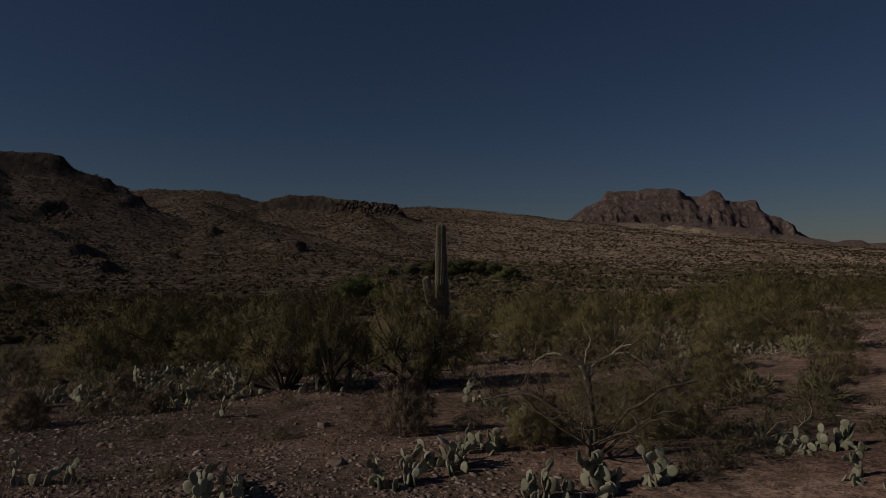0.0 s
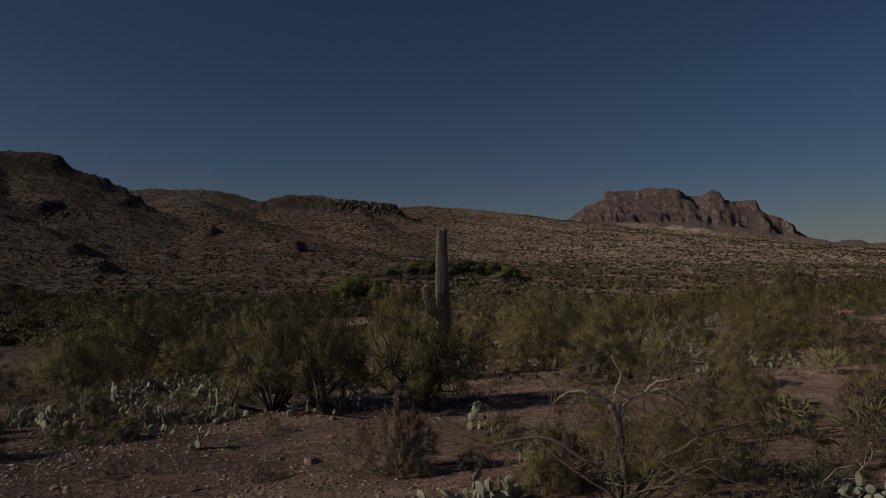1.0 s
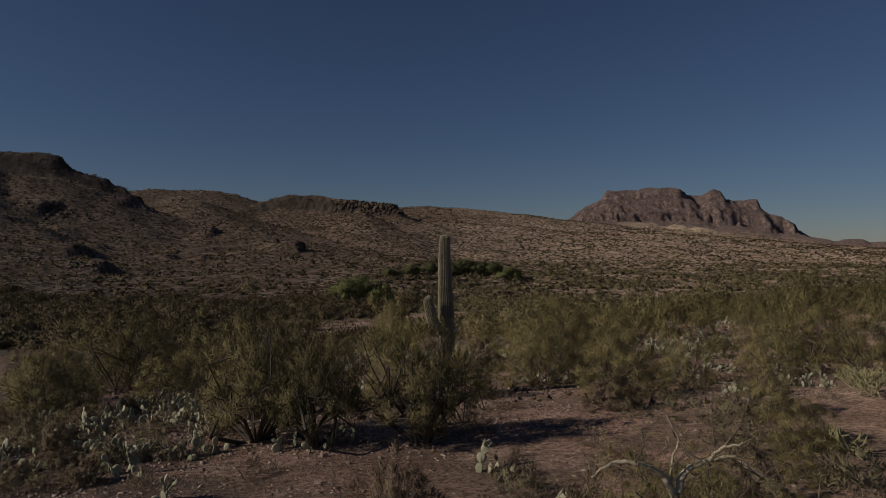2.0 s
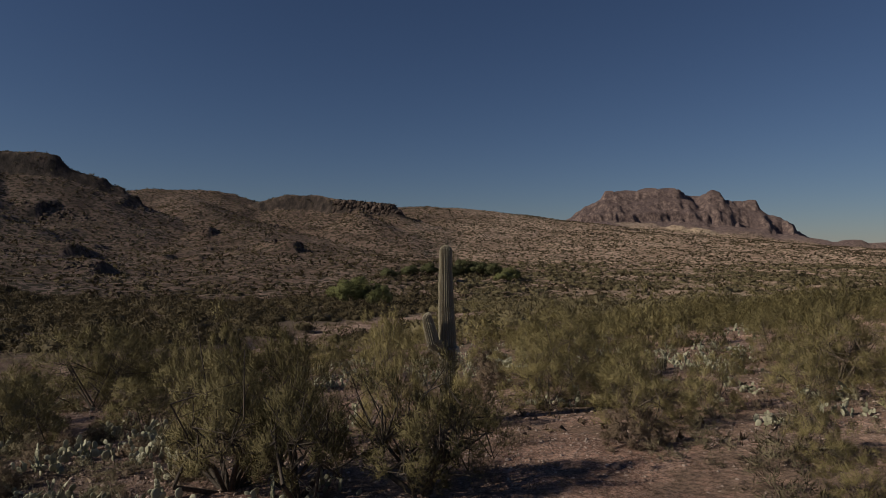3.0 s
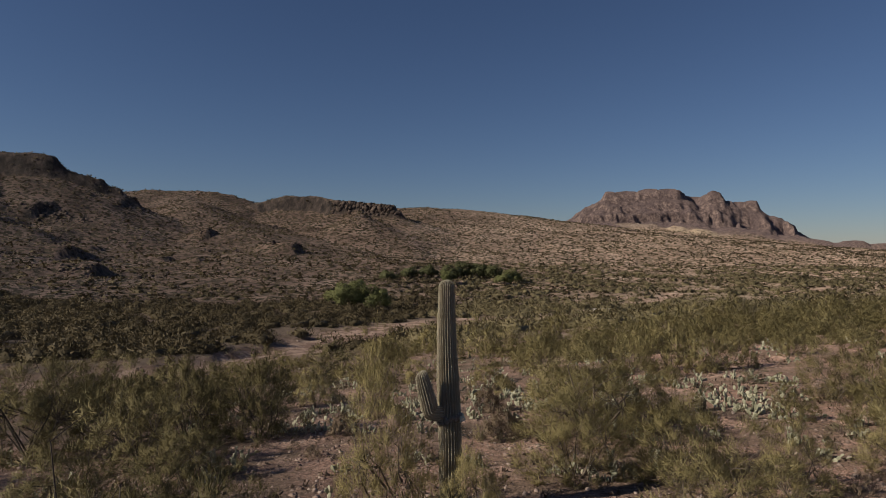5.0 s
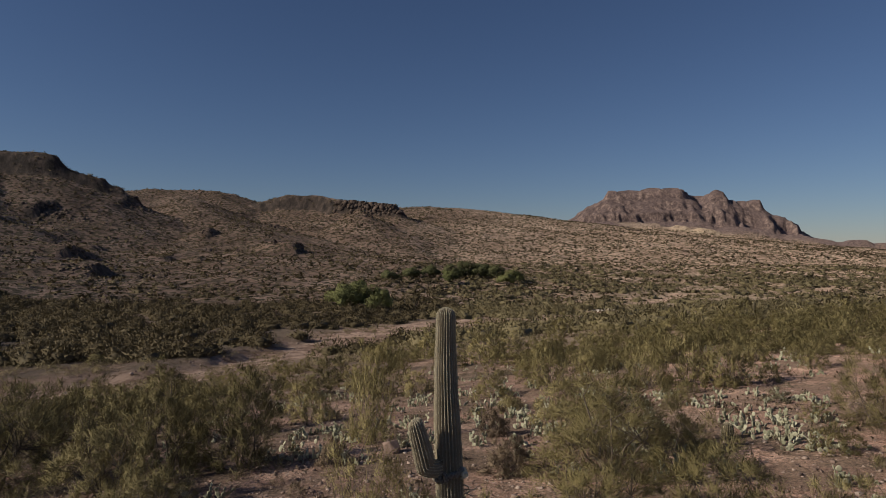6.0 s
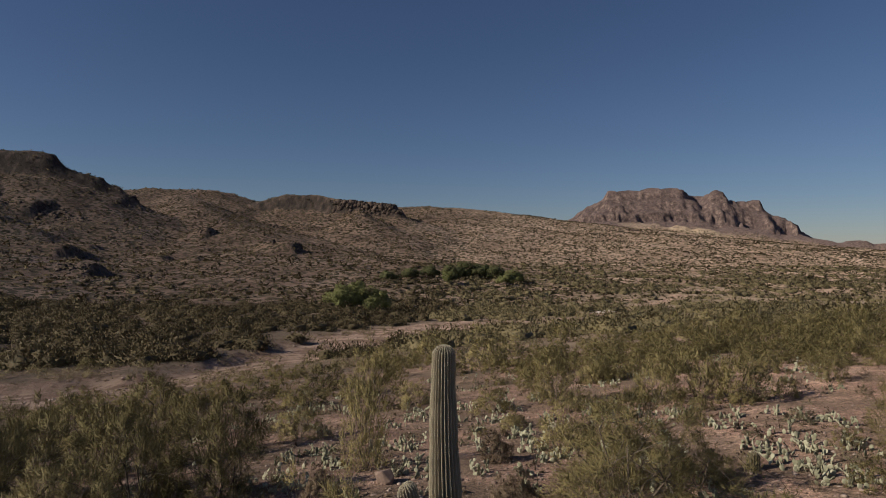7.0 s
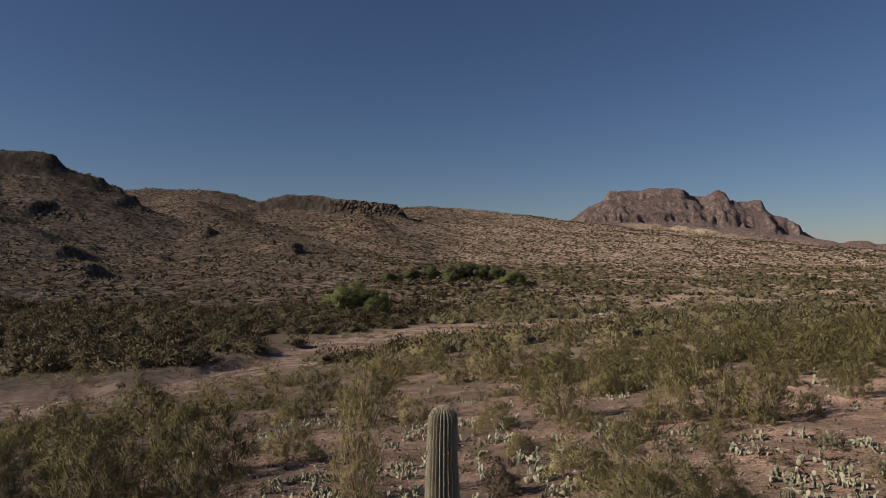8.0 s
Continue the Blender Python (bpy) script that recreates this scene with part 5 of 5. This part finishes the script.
def dead_branch(x, y, turn, length, seed):
    g = np.random.default_rng(seed)
    segs = []

    def run(p, d, ln, r, level):
        for k in range(7):
            d = unit(d + g.normal(size=3) * np.array([0.14, 0.14, 0.05]))
            q = p + d * ln / 7
            q[2] = max(q[2], 0.02)
            segs.append((p, q, r * (1 - k / 9), r * (1 - (k + 1) / 9)))
            p = q
            if level < 2 and k > 1 and g.uniform() < 0.6:
                run(p, unit(d + g.normal(size=3) * np.array([0.7, 0.7, 0.25])), ln * g.uniform(0.25, 0.5), r * 0.5, level + 1)
    run(np.array([0, 0, 0.04]), np.array([1.0, 0, 0.06]), length, 0.03, 0)
    ob = tagged(new("dead_branch", soft(sheet_mesh("dead_branch", *tubes(segs, 5), BARK_PALE))), "fallen bleached dead branch lying on the gravel", "branch", "fallen branches")
    ob.matrix_basis = pose(x, y, ground_z(x, y), 0, 0, turn)


for k, row in enumerate(((7.6, 14.6, 10, 2.2), (5.2, 13.4, 165, 1.6), (9.2, 14.9, -8, 1.9), (11.0, 25.0, 5, 2.4), (12.6, 26.2, 200, 2.2), (9.7, 23.4, -12, 1.2), (6.0, 12.4, 20, 1.5))):
    dead_branch(*row, 500 + k)


# ---- valley trees ----
def valley_tree(x, y, tall, wide, seed, leaf, label):
    g = np.random.default_rng(seed)
    ob = root("cottonwood", x, y, ground_z(x, y) - 0.1)
    tagged(ob, label, "tree", "trees of the valley")
    segs, centre = [], []
    for i in range(7):
        a, r = g.uniform(0, 6.28), wide * 0.5 * g.uniform(0.15, 0.75)
        tip = np.array([math.cos(a) * r, math.sin(a) * r, tall * g.uniform(0.5, 0.82)])
        segs.append((np.array([0, 0, 0.0]), tip * 0.4 + g.normal(size=3) * 0.2, tall * 0.025, tall * 0.015))
        segs.append((segs[-1][1], tip, tall * 0.015, tall * 0.006))
        centre.append(tip)
    part("trunk", soft(sheet_mesh("trunk", *tubes(segs, 6), BARK)), ob)
    for i in range(16):
        a, r = g.uniform(0, 6.28), wide * 0.5 * math.sqrt(g.uniform(0, 0.8))
        centre.append(np.array([math.cos(a) * r, math.sin(a) * r, tall * (0.25 + 0.5 * g.uniform() * (1 - (2 * r / wide) ** 2 * 0.6))]))
    pos, al, facing = [], [], []
    for c in centre:
        n, rad = 380, wide * g.uniform(0.12, 0.2)
        d = g.normal(size=(n, 3))
        d /= np.linalg.norm(d, axis=1, keepdims=True)
        pos.append(c + d * rad * g.uniform(0.6, 1.05, (n, 1)) * np.array([1, 1, 0.9]))
        al.append(np.cross(d, g.normal(size=(n, 3))))
        facing.append(rows_unit(d + 0.7 * unit((c - np.array([0, 0, 0.45 * tall])) / np.array([wide, wide, tall])) + g.normal(size=(n, 3)) * 0.25))
    out = np.concatenate(facing)
    verts, quads = leaves(np.concatenate(pos), np.concatenate(al), wide * 0.036, wide * 0.028, g, out)
    part("crown", sheet_mesh("crown", verts, quads, leaf, np.repeat(out, 3, 0)), ob)


valley_tree(-41, 288, 13.5, 17, 701, LEAF_BRIGHT, "rounded pale green cottonwood beside the dry wash")
valley_tree(-29.5, 286, 12, 14, 702, LEAF_BRIGHT, "rounded pale green cottonwood beside the dry wash")
for k, row in enumerate(((6, 490, 11, 16), (16, 498, 14, 17), (28, 500, 14, 18), (39, 495, 11, 15), (52, 480, 9, 14), (-10, 485, 10, 15), (4, 455, 9, 11), (-24, 480, 8, 14), (44, 460, 8, 13), (-38, 470, 7, 13))):
    valley_tree(*row, 710 + k, LEAF_BRIGHT if k in (4, 6, 8) else LEAF_GROVE, "dark olive tree of the grove in the valley")

small_saguaro(54.7, 126, 3.0, 0.24)


def barrel_cactus(x, y, tall, r):
    ob = root("barrel_cactus", x, y, ground_z(x, y) - 0.04)
    tagged(ob, "stout ribbed barrel cactus with reddish spines on gravel", "barrel cactus")

    def axis(t):
        return (0.06 * t, 0, t), (0.06, 0, 1)
    rows = dome(0, tall, [(0, r * 0.8), (tall * 0.4, r), (tall, r * 0.85)], r * 0.8)
    verts, quads = ribbed(rows, 16, 0.22, axis)
    body = part("stem", soft(sheet_mesh("stem", verts, quads, BARREL)), ob)
    part("spine_row", rib_spines(rows, 16, axis, np.random.default_rng(9), 0, 0.05, 0.06), body, "tan curved spines")


barrel_cactus(13.3, 43.6, 0.8, 0.27)


def cholla(x, y, tall, seed):
    """A staghorn cholla: jointed green rods that fork upwards."""
    g = np.random.default_rng(seed)
    ob = root("cholla", x, y, ground_z(x, y) - 0.02)
    tagged(ob, "green staghorn cholla with forked spiny rods on gravel", "cholla")
    segs = []

    def rod(p, d, level):
        ln = tall * g.uniform(0.2, 0.3)
        q = p + d * ln
        segs.append((p, q, 0.015, 0.013))
        if level < 3:
            for _ in range(int(g.integers(2, 4))):
                rod(q, unit(d + g.normal(size=3) * 0.55 + np.array([0, 0, 0.2])), level + 1)
    for k in range(7):
        a = k * 0.9
        rod(np.array([0, 0, 0.0]), unit(np.array([math.cos(a), math.sin(a), g.uniform(0.5, 1.5)])), 0)
    part("stem", soft(sheet_mesh("stem", *tubes(segs, 6), CHOLLA)), ob)


for k, row in enumerate(((10.1, 16.6, 0.9), (14.2, 24.6, 1.0), (9.6, 18.8, 0.7), (15.2, 27.0, 0.8))):
    cholla(*row, 40 + k)


# ---- rock outcrops of the hills ----
def outcrop(x, y, wide, deep, tall, count, seed, mat=None):
    """A pile of blocks that breaks through the slope."""
    g = np.random.default_rng(seed)
    px = x + g.normal(size=count * 3) * wide * 0.4
    py = y + g.normal(size=count * 3) * deep * 0.5
    pz = height(px, py)[0]
    count *= 3
    v = stone_points(g, count) * ((0.16 + g.uniform(0, 1, (count, 1, 1)) ** 2.2) * tall * 0.34) * np.array([1.35, 1.0, 0.85])
    turn = g.uniform(0, 6.283, count)
    c, s = np.cos(turn)[:, None], np.sin(turn)[:, None]
    vx, vy = v[..., 0] * c - v[..., 1] * s, v[..., 0] * s + v[..., 1] * c
    verts = np.stack([vx + px[:, None], vy + py[:, None], v[..., 2] + pz[:, None] - 0.17 * tall], -1).reshape(-1, 3)
    quads = (np.arange(count)[:, None, None] * 8 + QUADS[None]).reshape(-1, 4)
    ob = new("rock_outcrop", sheet_mesh("rock_outcrop", verts, quads, mat or STONE_DARK))
    tagged(ob, "bleached caliche rubble on the bare valley bank" if mat else "broken brown rock outcrop on the stony hillside", "rock outcrop", "rock outcrops of the hills", kind="stuff")


# rows of x, y, width, depth, block height, blocks
for k, row in enumerate(((-420, 700, 60, 16, 6, 70), (-247, 440, 26, 10, 4, 40), (-205, 455, 14, 8, 4, 26), (-230, 652, 26, 10, 4.5, 40), (-165, 655, 20, 12, 3.5, 50), (-150, 650, 18, 10, 3.5, 40), (-272, 742, 24, 8, 3.5, 40), (-302, 528, 24, 10, 3, 40), (-390, 812, 30, 30, 5, 60),
                         (-235, 900, 22, 6, 7, 60), (-150, 996, 34, 5, 8, 80), (-110, 990, 44, 5, 8, 90), (-85, 985, 20, 6, 7, 40), (-112, 905, 16, 8, 5, 30), (-335, 985, 30, 6, 5, 60),
                         (-370, 1096, 60, 5, 4, 40), (160, 1248, 60, 6, 4, 60), (230, 1243, 50, 6, 4, 50))):
    outcrop(*row, 800 + k)
for k, row in enumerate(((68, 294, 9, 5, 2.2, 26), (77, 300, 6, 4, 1.6, 16), (60, 300, 6, 4, 1.6, 12), (205, 505, 26, 10, 1.6, 30))):
    outcrop(*row, 860 + k, STONE_PALE)
for k, row in enumerate(((300, 1110, 46, 8, 4, 60), (340, 1150, 30, 6, 5, 50), (240, 1060, 60, 12, 3.5, 60), (-270, 600, 20, 8, 3, 40), (-330, 480, 20, 8, 3, 40))):
    outcrop(*row, 840 + k)
